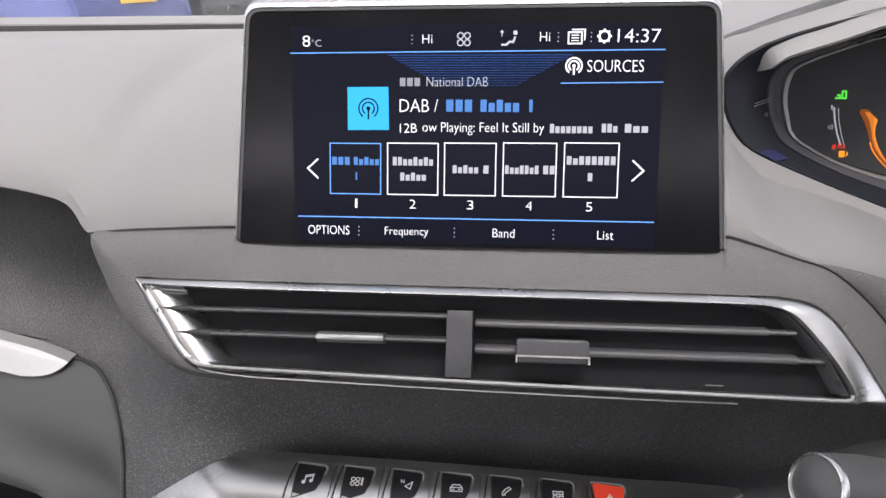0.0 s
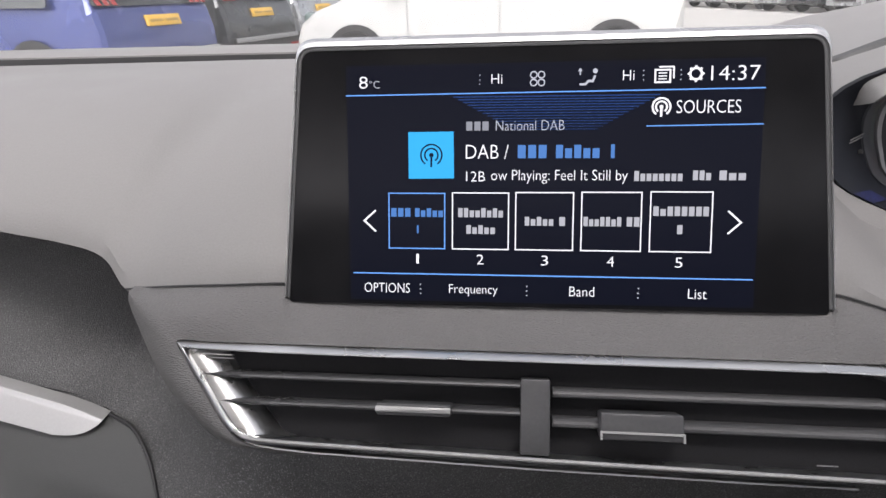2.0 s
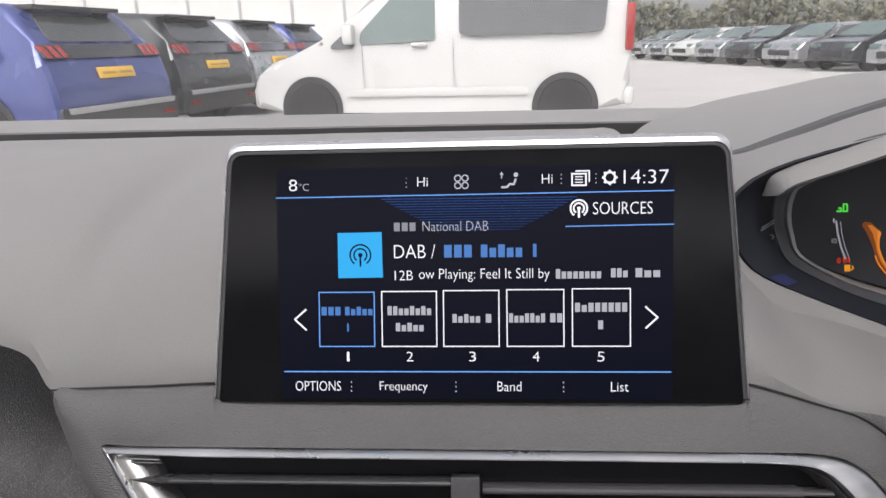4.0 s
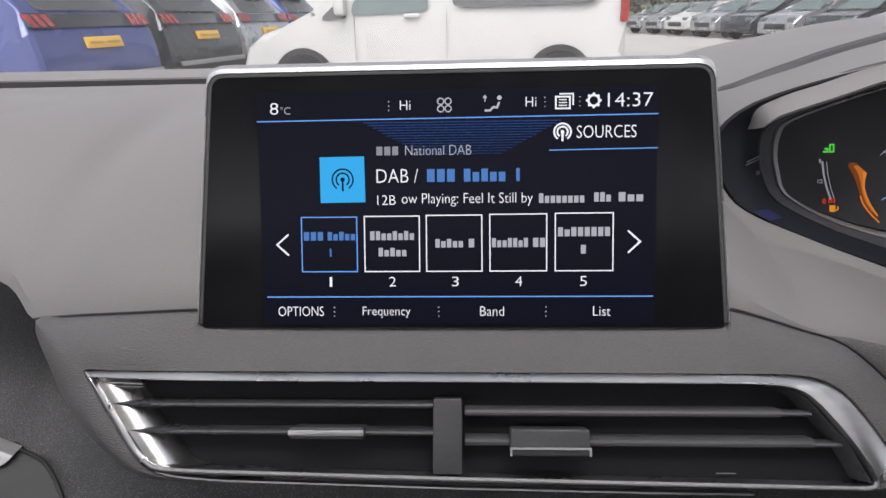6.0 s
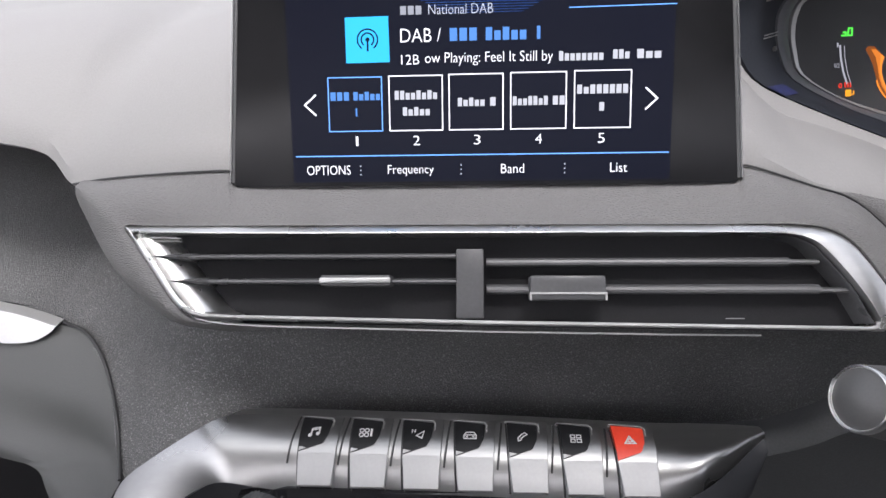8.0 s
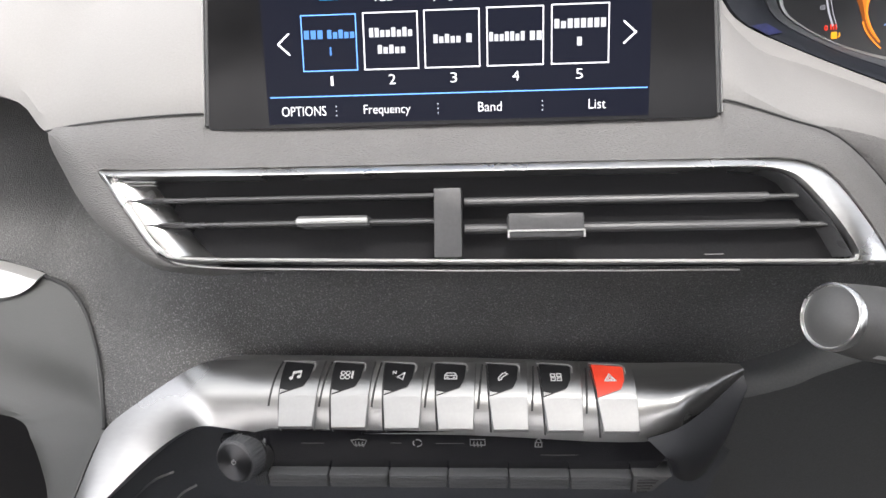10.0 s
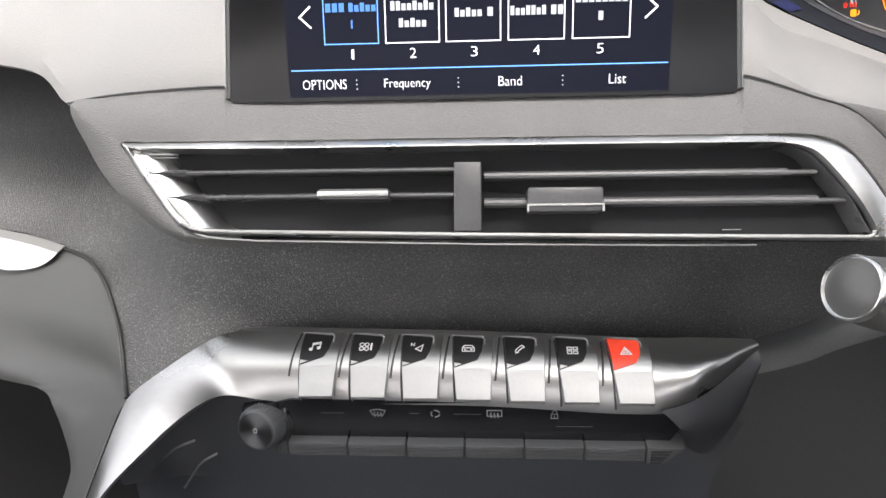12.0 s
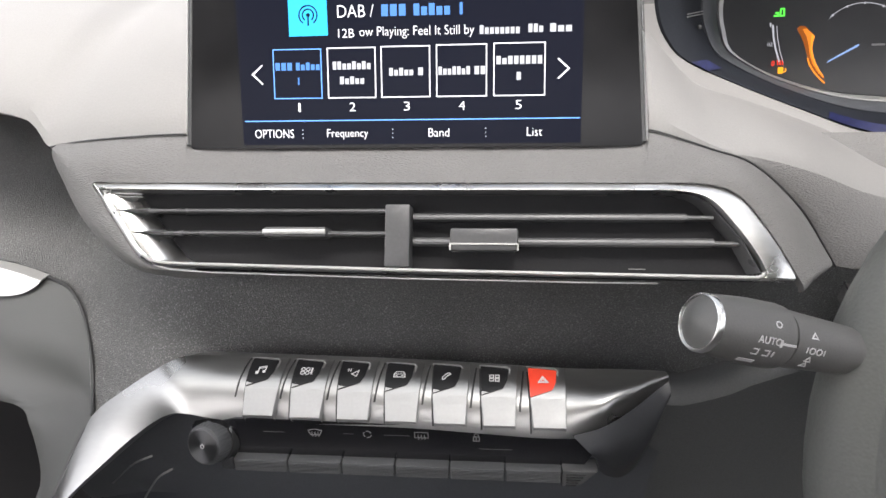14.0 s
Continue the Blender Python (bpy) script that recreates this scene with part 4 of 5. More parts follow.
glyph(keys[2], [LN([(-0.6, -0.8), (2.8, 1.6), (2.0, -2.2)], 0.5, True), lettering("N", *A([(-3.0, 0.8)])[0], *A([(-1.2, 2.8)])[0], G0, G1, 0.02)])
glyph(keys[3], [LN([(-2.8, -1.6), (-2.8, 0.2), (-1.8, 1.8), (1.8, 1.8), (2.8, 0.2), (2.8, -1.6)], 0.5, True), LN([(-2.4, 0.3), (2.4, 0.3)], 0.45), LN([(-2.0, -0.7), (-1.0, -0.7)], 0.6), LN([(1.0, -0.7), (2.0, -0.7)], 0.6)])
glyph(keys[4], [LN([(-2.0, -2.0), (-2.2, -0.6), (-0.6, 1.4), (1.0, 2.4), (2.0, 1.4), (1.0, 0.8), (-0.8, -0.8), (-0.8, -1.6)], 0.5, True)])
glyph(keys[5], [LN([(x, y), (x + 1.9, y), (x + 1.9, y + 1.5), (x, y + 1.5)], 0.45, True) for x, y in ((-2.4, -1.9), (0.4, -1.9), (-2.4, 0.4), (0.4, 0.4))])
glyph(keys[6], [LN([(-2.4, -1.7), (2.4, -1.7), (0, 2.2)], 0.55, True), LN([(-1.1, -0.9), (1.1, -0.9), (0, 0.9)], 0.4, True)])

# printed symbols on the black panel
ICON_M = frame_of((0, -0.0617, 0.967), (1, 0, 0), (0, 0, 1))


def symbol(x, bms):
    o = new("printed_symbol")
    o.parent = strip
    o.matrix_local = ICON_M @ Matrix.Translation((x, 0, 0))
    for b in bms:
        part("symbol", b, GREY_PRINT, o, smooth=False)


I = lambda pts, w=0.4, c=False: stroke([(x * 0.001, y * 0.001) for x, y in pts], w * 0.001, 0, 0.0002, c)
heat = [[(x, -2.4), (x + 0.4, -1.2), (x - 0.3, -0.2), (x + 0.1, 0.8)] for x in (-1.6, 0, 1.6)]
symbol(-0.0487, [I([(-3.6, 1.6), (0, 2.4), (3.6, 1.6), (2.4, -1.2), (-2.4, -1.2)], 0.4, True)] + [I(h) for h in heat])
symbol(-0.0215, [I(circle(0, 0, 2.0, 10, 20, 110), 0.5), I(circle(0, 0, 2.0, 10, 140, 230), 0.5), I(circle(0, 0, 2.0, 10, 260, 350), 0.5)])
symbol(0.0062, [I([(-3.4, 2.2), (3.4, 2.2), (3.4, -1.2), (-3.4, -1.2)], 0.4, True)] + [I(h) for h in heat])
symbol(0.0340, [I([(-1.5, -2.2), (1.5, -2.2), (1.5, 0.4), (-1.5, 0.4)], 0.5, True), I([(-1.0, 0.6), (-1.0, 1.8), (0, 2.6), (1.0, 1.8), (1.0, 0.6)], 0.45), I([(0, -1.4), (0, -0.4)], 0.5)])
for x0, x1, z in ((-0.0760, -0.0650, -0.2), (-0.0340, -0.0290, -0.1), (-0.0130, 0.0, -0.3), (0.0350, 0.0520, -7.2)):
    part("tick_line", box(x0, -0.06180, 0.967 + z * 0.001, x1, -0.06165, 0.96718 + z * 0.001), FAINT_PRINT, strip)

# ribbed lower keys
XS = [-0.0930, -0.0640, -0.0357, -0.0078, 0.0203, 0.0484, 0.0768]
for i, (a, b) in enumerate(zip(XS, XS[1:])):
    z = 0.9523 - 0.00022 * i
    k = part("lower_key", box(a + 0.0003, -0.0668, z - 0.0078, b - 0.0003, -0.0600, z, 0.0006), RIBKEY, strip, "ribbed dark grey key")
    for j in range(7):
        part("rib", box(a + 0.0009, -0.0672, z - 0.0014 - 0.00095 * j, b - 0.0009, -0.0664, z - 0.0009 - 0.00095 * j, 0.0002), RIBKEY, k)
stub = part("lower_key", box(-0.1000, -0.0662, 0.9447, -0.0936, -0.0600, 0.9520, 0.0006), RIBKEY, strip, "short ribbed end key")
for j in range(5):
    part("rib", box(-0.0994 + 0.0012 * j, -0.0667, 0.9452, -0.0989 + 0.0012 * j, -0.0660, 0.9515), RIBKEY, stub)
ek = prism([(0.0771, 0.9412), (0.0868, 0.9424), (0.0945, 0.9515), (0.0771, 0.9520)], 0, 0.010, 0.001)
ek.transform(Matrix(((1, 0, 0, 0), (0, 0, -1, -0.0566), (0, 1, 0, 0), (0, 0, 0, 1))))
ekp = part("lower_key", ek, DARK, strip, "grey tapering end key")
for j in range(5):
    part("rib", box(0.079, -0.0670, 0.9492 - 0.0017 * j, 0.0885 - 0.0011 * j, -0.0664, 0.9498 - 0.0017 * j), BLACK, ekp)

# volume knob
knob = thing("volume_knob", "ribbed dark rotary volume knob with polished face", "knob", frame_of((-0.1055, -0.0700, 0.9632), (0.955, -0.27, 0.03), (0.07, 0.30, 0.95)) @ Matrix.Scale(0.95, 4))
part("collar", lathe([(0.0128, -0.016), (0.0132, -0.013), (0.0126, -0.0095), (0.010, -0.0095)]), BLACK, knob, "black collar")
for a0, a1, rr in ((95, 128, 0.0126), (52, 84, 0.0128), (28, 42, 0.0130)):
    part("polished_mark", stroke(circle(0, 0, rr, 10, a0, a1), 0.0009, -0.0100, -0.0088), BRIGHT, knob, "short polished arc on the collar")
kb = lathe([(0.0110, -0.014), (0.0113, -0.010), (0.0113, -0.0022), (0.0106, -0.0004), (0.0101, 0.0)], 72)
for v in kb.verts:
    r = math.hypot(v.co.x, v.co.y)
    if r > 0.011:
        a = math.atan2(v.co.y, v.co.x)
        s = 1 + 0.018 * (1 if round(a / (2 * math.pi) * 72) % 2 else -1)
        v.co.x, v.co.y = v.co.x * s, v.co.y * s
part("grip", kb, RIBKEY, knob, "finely ribbed grip")
part("face", lathe([(0.0098, -0.0004), (0.0098, 0.0003), (0.0092, 0.0006)]), SPUN, knob, "spun metal face")
part("symbol", joined(stroke(circle(0, 0, 0.0011, 20, 120, 420), 0.00035, 0.0006, 0.0008), stroke([(0, 0.0003), (0, 0.0015)], 0.00035, 0.0006, 0.0008)), PRINT, knob)

# console cavity
console = thing("centre_console", "glossy black console recess below the switch panel", "console")
part("back", loft([[Vector((x, -0.042, top))] + [Vector((x, y, z)) for y, z in ((-0.03, top - 0.03), (-0.02, 0.88), (-0.03, 0.80), (-0.12, 0.76), (-0.30, 0.75))] for x, top in ((-0.21, 0.912), (-0.18, 0.930), (-0.155, 0.950), (-0.13, 0.968), (-0.10, 0.972), (0.0, 0.972), (0.09, 0.965), (0.13, 0.945))]), CHEEK, console)
# curved reflections in the console's gloss, built as thin metal lines
for p in ([(-0.175, -0.052, 0.918), (-0.160, -0.0515, 0.932), (-0.148, -0.051, 0.938)], [(-0.160, -0.052, 0.905), (-0.148, -0.0515, 0.922), (-0.138, -0.051, 0.929)]):
    pts = dense(p, 6)
    rows = [[q + Vector((0.0007 * math.cos(a), 0.0007 * math.sin(a) * 0.3, 0.0007 * math.sin(a))) for a in (0, 1.57, 3.14, 4.71)] for q in pts]
    part("reflection_line", loft(rows, wrap=True), BRUSHED, console, "thin metal line built as a reflection in the gloss")

# ---- indicator stalk ----
axis = Vector((0.91, 0.27, -0.33)).normalized()
sx = Vector((0, 0, 1)).cross(axis).normalized()
STALK_M = frame_of((0.1139, -0.1189, 1.0695), sx, axis.cross(sx)) @ Matrix.Diagonal((0.885, 0.885, 0.98, 1.0))
stalk = thing("indicator_stalk", "dark grey light and indicator stalk with chrome-ringed end", "control stalk", STALK_M)
part("end_cap", lathe([(0.0002, -0.0022), (0.0025, -0.0020), (0.0050, -0.0014), (0.0075, -0.0006), (0.0095, 0.0003), (0.0106, 0.0010), (0.0108, 0.002)], 64), CAP, stalk, "domed dark end button")
part("chrome_ring", lathe([(0.0108, 0.0010), (0.0109, 0.0004), (0.0112, 0.0001), (0.0116, 0.0003), (0.0119, 0.0009), (0.01195, 0.0018), (0.0119, 0.0028)], 128), CHROME, stalk, "bright chrome ring")
part("barrel", lathe([(0.0118, 0.0026), (0.0127, 0.010), (0.0135, 0.020), (0.0136, 0.031), (0.0132, 0.0338), (0.0118, 0.0345)]), STALK, stalk)
part("collar", lathe([(0.0105, 0.0342), (0.0105, 0.0356), (0.0119, 0.0360), (0.0120, 0.040), (0.0114, 0.052), (0.0106, 0.068), (0.0100, 0.12)]), STALK, stalk)


def on_barrel(bm, around, along, r):
    """Wraps flat print (x along the barrel, y round it) on the stalk."""
    for v in bm.verts:
        a = around - v.co.y / r
        rr = r + v.co.z
        v.co = Vector((rr * math.cos(a), rr * math.sin(a), along + v.co.x))
    return bm


cam_side = STALK_M.inverted() @ Vector((0.03, -0.31, 1.185))
FACE = math.atan2(cam_side.y, cam_side.x) + 0.18


def stalk_print(bms, off, along, r=0.0137):
    for b in bms:
        b.transform(Matrix.Diagonal((1.22, 1.22, 1, 1)))
        part("print", on_barrel(b, FACE - off, along, r), PRINT, stalk, smooth=False)


stalk_print([lettering("AUTO", 0.0, -0.0012, 0.0085, 0.0012, 0, 0.0002, 0.01)], 0.05, 0.0165)
stalk_print([ring(0.004, 0.0, 0.0010, 0.0004, 0, 0.0002, 12)], 0.55, 0.020)
stalk_print([stroke([(0.0, 0.001), (0.002, 0.001), (0.002, -0.001), (0.0, -0.001)], 0.0004, 0, 0.0002), stroke([(0.004, 0.001), (0.006, 0.001), (0.006, -0.001), (0.004, -0.001)], 0.0004, 0, 0.0002), box(0.0072, -0.001, 0, 0.0078, 0.001, 0.0002)], -0.35, 0.016)
stalk_print([box(0.0, -0.0008, 0, 0.006, 0.0008, 0.0002)], -0.75, 0.013)
stalk_print([box(0.0, -0.0004, 0, 0.0050, 0.0004, 0.0003), box(-0.0008, -0.0012, 0, 0.0, 0.0012, 0.0003)], 0.02, 0.0272)
stalk_print([box(0.0, -0.001, 0, 0.0004, 0.001, 0.0002), ring(0.0022, 0, 0.001, 0.0004, 0, 0.0002, 12), ring(0.0048, 0, 0.001, 0.0004, 0, 0.0002, 12), box(0.0066, -0.001, 0, 0.0070, 0.001, 0.0002)], -0.05, 0.040, 0.0122)
for off in (0.45, -0.38, -0.62):
    stalk_print([stroke([(0.0, -0.0008), (0.0022, -0.0008), (0.0011, 0.0010)], 0.0004, 0, 0.0002, True)], off, 0.0415, 0.0122)

# ---- steering wheel ----
wheel = thing("steering_wheel", "grey leather steering wheel rim", "steering wheel", frame_of((0.352, -0.118, 0.998), (1, 0.0, 0), (0, 0.42, 0.90)))
rim = []
for i in range(72):
    a = 2 * math.pi * i / 72
    r = 0.172 * (1 - 0.05 * max(0, -math.sin(a)) ** 4 - 0.03 * max(0, math.sin(a)) ** 4)
    c = Vector((r * math.cos(a), r * 0.95 * math.sin(a), 0))
    out = Vector((math.cos(a), math.sin(a), 0))
    rim.append([c + out * 0.0155 * math.cos(b) + Vector((0, 0, 0.0175 * math.sin(b))) for b in [2 * math.pi * k / 16 for k in range(16)]])
bmr = bmesh.new()
vr = [[bmr.verts.new(p) for p in r] for r in rim]
for i in range(72):
    for k in range(16):
        bmr.faces.new((vr[i][k], vr[i][(k + 1) % 16], vr[(i + 1) % 72][(k + 1) % 16], vr[(i + 1) % 72][k]))
part("rim", bmr, WHEEL, wheel, "smooth grey leather rim")
part("hub", lathe([(0.055, -0.02), (0.062, -0.01), (0.058, 0.004), (0.04, 0.010)], 40), DARK, wheel)
for a0 in (8, 172, 270):
    m = Matrix.Rotation(radians(a0), 4, "Z")
    b = box(0.05, -0.014, -0.012, 0.162, 0.014, 0.0, 0.004)
    b.transform(m)
    part("spoke", b, DARK, wheel)
part("column", lathe([(0.035, -0.16), (0.04, -0.03), (0.03, -0.02)], 32), BLACK, wheel)

# ---- instrument cluster ----
cluster = thing("instrument_cluster", "hooded digital instrument cluster with fuel gauge and orange arc", "instrument cluster")
CX = 0.345
GL = [(0.1808, 1.1515), (0.1812, 1.1630), (0.1865, 1.1700), (0.2125, 1.1802), (0.2485, 1.1908), (0.30, 1.2000), (0.40, 1.2030), (0.48, 1.193), (0.505, 1.16), (0.495, 1.125), (0.46, 1.106), (0.40, 1.096), (0.335, 1.0925), (0.2933, 1.0945), (0.2637, 1.0978), (0.2390, 1.1040), (0.2130, 1.1138), (0.1905, 1.1272), (0.1840, 1.1400)]
HD = [(0.1350, 1.1540), (0.1345, 1.1700), (0.1520, 1.1850), (0.1950, 1.1985), (0.2420, 1.2080), (0.30, 1.2180), (0.40, 1.2210), (0.52, 1.206), (0.555, 1.17), (0.545, 1.11), (0.49, 1.082), (0.42, 1.072), (0.345, 1.0720), (0.2895, 1.0790), (0.2600, 1.0850), (0.2320, 1.0950), (0.1940, 1.1095), (0.1560, 1.1260), (0.1420, 1.1390)]


def closed_dense(pts, n):
    p = [Vector(q) for q in pts]
    m = len(p)
    out = []
    for i in range(m):
        a, b, c, d = p[i - 1], p[i], p[(i + 1) % m], p[(i + 2) % m]
        for k in range(n):
            t = k / n
            out.append(0.5 * (2 * b + (c - a) * t + (2 * a - 5 * b + 4 * c - d) * t * t + (3 * b - a - 3 * c + d) * t ** 3))
    return out


gl, hd = closed_dense(GL, 3), closed_dense(HD, 3)


def tunnel(loops):
    bm = bmesh.new()
    vs = [[bm.verts.new(p) for p in l] for l in loops]
    n = len(vs[0])
    for a, b in zip(vs, vs[1:]):
        for k in range(n):
            bm.faces.new((a[k], a[(k + 1) % n], b[(k + 1) % n], b[k]))
    return bm



def mixed(t, y, grow=0.0):
    return [Vector((a.x + (b.x - a.x) * t, y, a.y + (b.y - a.y) * t)) + Vector(((a.x - CX) * grow, 0, (a.y - 1.145) * grow)) for a, b in zip(hd, gl)]


part("hood_rim", tunnel([mixed(-0.15, 0.30), mixed(-0.10, 0.14), mixed(-0.03, 0.0900), mixed(-0.01, 0.0880)]), PAD, cluster, "grey padded hood")
part("hood_inside", tunnel([mixed(-0.012, 0.0884), mixed(0.03, 0.0870), mixed(0.07, 0.0876), mixed(0.30, 0.0915), mixed(0.66, 0.107)]), HOOD, cluster, "matt black inner hood")
part("hood_liner", tunnel([mixed(0.655, 0.1070), mixed(0.68, 0.1062), mixed(0.76, 0.1085), mixed(0.88, 0.1150), mixed(0.96, 0.122)]), CHEEK, cluster, "dark grey inner band of the hood")
# dark cord that draws the soft shade where the hood steps down
part("hood_crease_shade", cord(dense([(0.140, 0.137, 1.1780), (0.1499, 0.1331, 1.1838), (0.1572, 0.1281, 1.1875), (0.1726, 0.1289, 1.1933), (0.1889, 0.1318, 1.1984), (0.2075, 0.1391, 1.2032), (0.2279, 0.1487, 1.2071), (0.260, 0.160, 1.2130), (0.30, 0.165, 1.2185), (0.40, 0.165, 1.221)], 5), 0.0040), DARK, cluster, "dark cord drawn as the soft shade along the hood's crease")
LIP_B = dense([(0.1460, 0.100, 1.1760), (0.1545, 0.0905, 1.1825), (0.1590, 0.0900, 1.1848), (0.1640, 0.0900, 1.1870), (0.1703, 0.0900, 1.1896), (0.1840, 0.0900, 1.1938), (0.1968, 0.0900, 1.1984), (0.2131, 0.0900, 1.2025), (0.25, 0.0900, 1.2097), (0.30, 0.0900, 1.2177), (0.40, 0.0900, 1.2212)], 4)
LIP_L = dense([(0.1510, 0.1020, 1.1690), (0.1545, 0.0800, 1.1742), (0.1570, 0.0760, 1.1775), (0.1605, 0.0755, 1.1800), (0.1665, 0.0755, 1.1822), (0.1800, 0.0755, 1.1866), (0.1930, 0.0755, 1.1910), (0.2085, 0.0755, 1.1961), (0.25, 0.0755, 1.2062), (0.30, 0.0755, 1.2142), (0.40, 0.0755, 1.2177)], 4)
lip_rows = [[b + Vector((0, 0.004, -0.003))] + [b.lerp(f, k / 8) + Vector((0, 0, 0.0022 * math.sin(math.pi * k / 8))) for k in range(9)] + [f + Vector((0, 0.0008, -0.0012)), f + Vector((0.002, 0.010, -0.0016)), f + Vector((0.006, 0.030, -0.006))] for b, f in zip(LIP_B, LIP_L)]
part("hood_lip", loft(lip_rows), PAD, cluster, "light grey padded lip of the hood")
# thin dark cord drawn as the soft shade in the crease behind the lip
part("lip_crease_shade", cord([b + Vector((0, 0.0, 0.0004)) for b in LIP_B[3:]], 0.0011), DARK, cluster)
part("lip_gap", cord([f + Vector((0, 0.0006, -0.0012)) for f in LIP_L[5:]], 0.0006), BLACK, cluster, "thin black gap under the hood lip")
for a, b in (((0.1536, 0.0918, 1.1527), (0.1660, 0.1060, 1.1530)), ((0.1536, 0.0918, 1.1512), (0.1660, 0.1060, 1.1514))):
    part("slot_line", cord([a, b], 0.00035, 6), GREY_PRINT, cluster)
part("stud", lathe([(0.0004, 0.0), (0.0012, -0.0003), (0.0014, -0.001)], 16, Matrix.Translation((0.1635, 0.1008, 1.1445)) @ Vector((-0.75, -0.65, 0)).to_track_quat("Z", "Y").to_matrix().to_4x4()), DARK, cluster)
# blue strips laid on the hood to draw its blue reflections
bl = [mixed(0.04, 0.0868), mixed(0.15, 0.0884), mixed(0.34, 0.0915)]
for x0, x1 in ((0.235, 0.5), (0.154, 0.176)):
    low = [i for i, p in enumerate(hd) if p.y < 1.128 and x0 < p.x < x1]
    part("blue_edge", loft([[l[i] + Vector((0, -0.0006, 0.0004)) for i in low] for l in bl]), BLUE_EDGE, cluster, "blue strip coloured as a reflection on the lower edge")
under = sorted((i for i, p in enumerate(hd) if p.y < 1.160 and p.x < 0.34), key=lambda i: (i + len(hd) // 2) % len(hd))
away = [Vector((a.x - b.x, 0, a.y - b.y)).normalized() for a, b in zip(hd, gl)]
edge = mixed(-0.006, 0.0872)
part("pad_return", loft([[edge[i] + away[i] * o + Vector((0, y, 0)) for i in under] for o, y in ((0.0, 0.0015), (0.0006, 0.0), (0.003, -0.003), (0.008, -0.009), (0.015, -0.017), (0.026, -0.022))]), PAD, cluster, "grey pad rolling up to the hood")
part("bezel_ring", tunnel([mixed(0.93, 0.122), mixed(0.97, 0.1195), mixed(1.03, 0.1205), mixed(1.06, 0.130)]), BEZEL, cluster, "thin silver inner ring")
DIAL_M = frame_of((0, 0.150, 1.125), (1, 0, 0), (0, 0.35, 1))
dial = part("dial_face", prism([(v.x, (v.z - 1.125) * 1.06) for v in mixed(1.0, 0.0)], -0.003, 0.0), DIAL_GLASS, cluster, "black display face")
dial.matrix_local = DIAL_M


def dz(x, z):
    return (x - 0.0022, (z - 1.1255) * 1.06)


def on_dial(name, bm, m):
    return part(name, bm, m, dial, smooth=False)


D0, D1 = 0.0002, 0.0004
dl = lambda pts, w, c=False: stroke([dz(*p) for p in pts], w, D0, D1, c)
on_dial("warning_symbol", joined(dl([(0.2290, 1.1450), (0.2318, 1.1450), (0.2318, 1.1468), (0.2300, 1.1468)], 0.0011), dl([(0.2332, 1.1450), (0.2356, 1.1450), (0.2356, 1.1492), (0.2335, 1.1492)], 0.0010, True)), GREEN)
fg = [(0.2287, 1.1395), (0.2294, 1.1320), (0.2312, 1.1240), (0.2338, 1.1165)]
on_dial("fuel_scale", dl(fg, 0.0011), DIAL_WHITE)
on_dial("fuel_scale", dl([(x + 0.0026, z - 0.0006) for x, z in fg], 0.0004), DIAL_WHITE)
on_dial("text", lettering("1", *dz(0.2268, 1.1382), *dz(0.2277, 1.1408), D0, D1), DIAL_WHITE)
on_dial("text", lettering("1/2", *dz(0.2258, 1.1262), *dz(0.2288, 1.1288), D0, D1), DIAL_WHITE)
on_dial("text", lettering("0", *dz(0.2286, 1.1140), *dz(0.2308, 1.1172), D0, D1, 0.02), RED_LIT)
on_dial("low_mark", joined(*[dl([(0.2328 + 0.0016 * k, 1.1145), (0.2326 + 0.0016 * k, 1.1175)], 0.0008) for k in range(3)]), RED_LIT)
on_dial("fuel_symbol", joined(prism(rounded([dz(*p) for p in ((0.2330, 1.1092), (0.2366, 1.1092), (0.2366, 1.1132), (0.2330, 1.1132))], 0.0006, 3), D0, D1), dl([(0.2370, 1.1100), (0.2382, 1.1108), (0.2380, 1.1126)], 0.0007)), AMBER)
GLOW = [(ORANGE_DIM, [(0.2420, 1.1362), (0.2440, 1.1380), (0.2475, 1.1378), (0.2538, 1.1316), (0.2526, 1.1275), (0.2524, 1.1230), (0.2536, 1.1185), (0.2554, 1.1143), (0.2580, 1.1100), (0.2608, 1.1064), (0.2606, 1.1050), (0.2560, 1.1085), (0.2523, 1.1132), (0.2496, 1.1190), (0.2470, 1.1270), (0.2445, 1.1325)]),
        (ORANGE_MID, [(0.2456, 1.1360), (0.2482, 1.1362), (0.2538, 1.1316), (0.2526, 1.1275), (0.2524, 1.1230), (0.2536, 1.1185), (0.2554, 1.1143), (0.2580, 1.1100), (0.2608, 1.1064), (0.2602, 1.1056), (0.2562, 1.1098), (0.2530, 1.1145), (0.2510, 1.1200), (0.2500, 1.1260), (0.2485, 1.1315)]),
        (ORANGE, [(0.2516, 1.1330), (0.2538, 1.1316), (0.2526, 1.1275), (0.2524, 1.1230), (0.2536, 1.1185), (0.2554, 1.1143), (0.2580, 1.1100), (0.2608, 1.1064), (0.2603, 1.1060), (0.2572, 1.1096), (0.2545, 1.1138), (0.2525, 1.1184), (0.2513, 1.1230), (0.2514, 1.1280)])]
dd = lambda x, z: (x, (z - 1.125) * 1.06)
for j, (m, pts) in enumerate(GLOW):
    on_dial("orange_arc", prism([dd(*p) for p in pts], 0.0001 + 0.0001 * j, 0.0002 + 0.0001 * j), m)
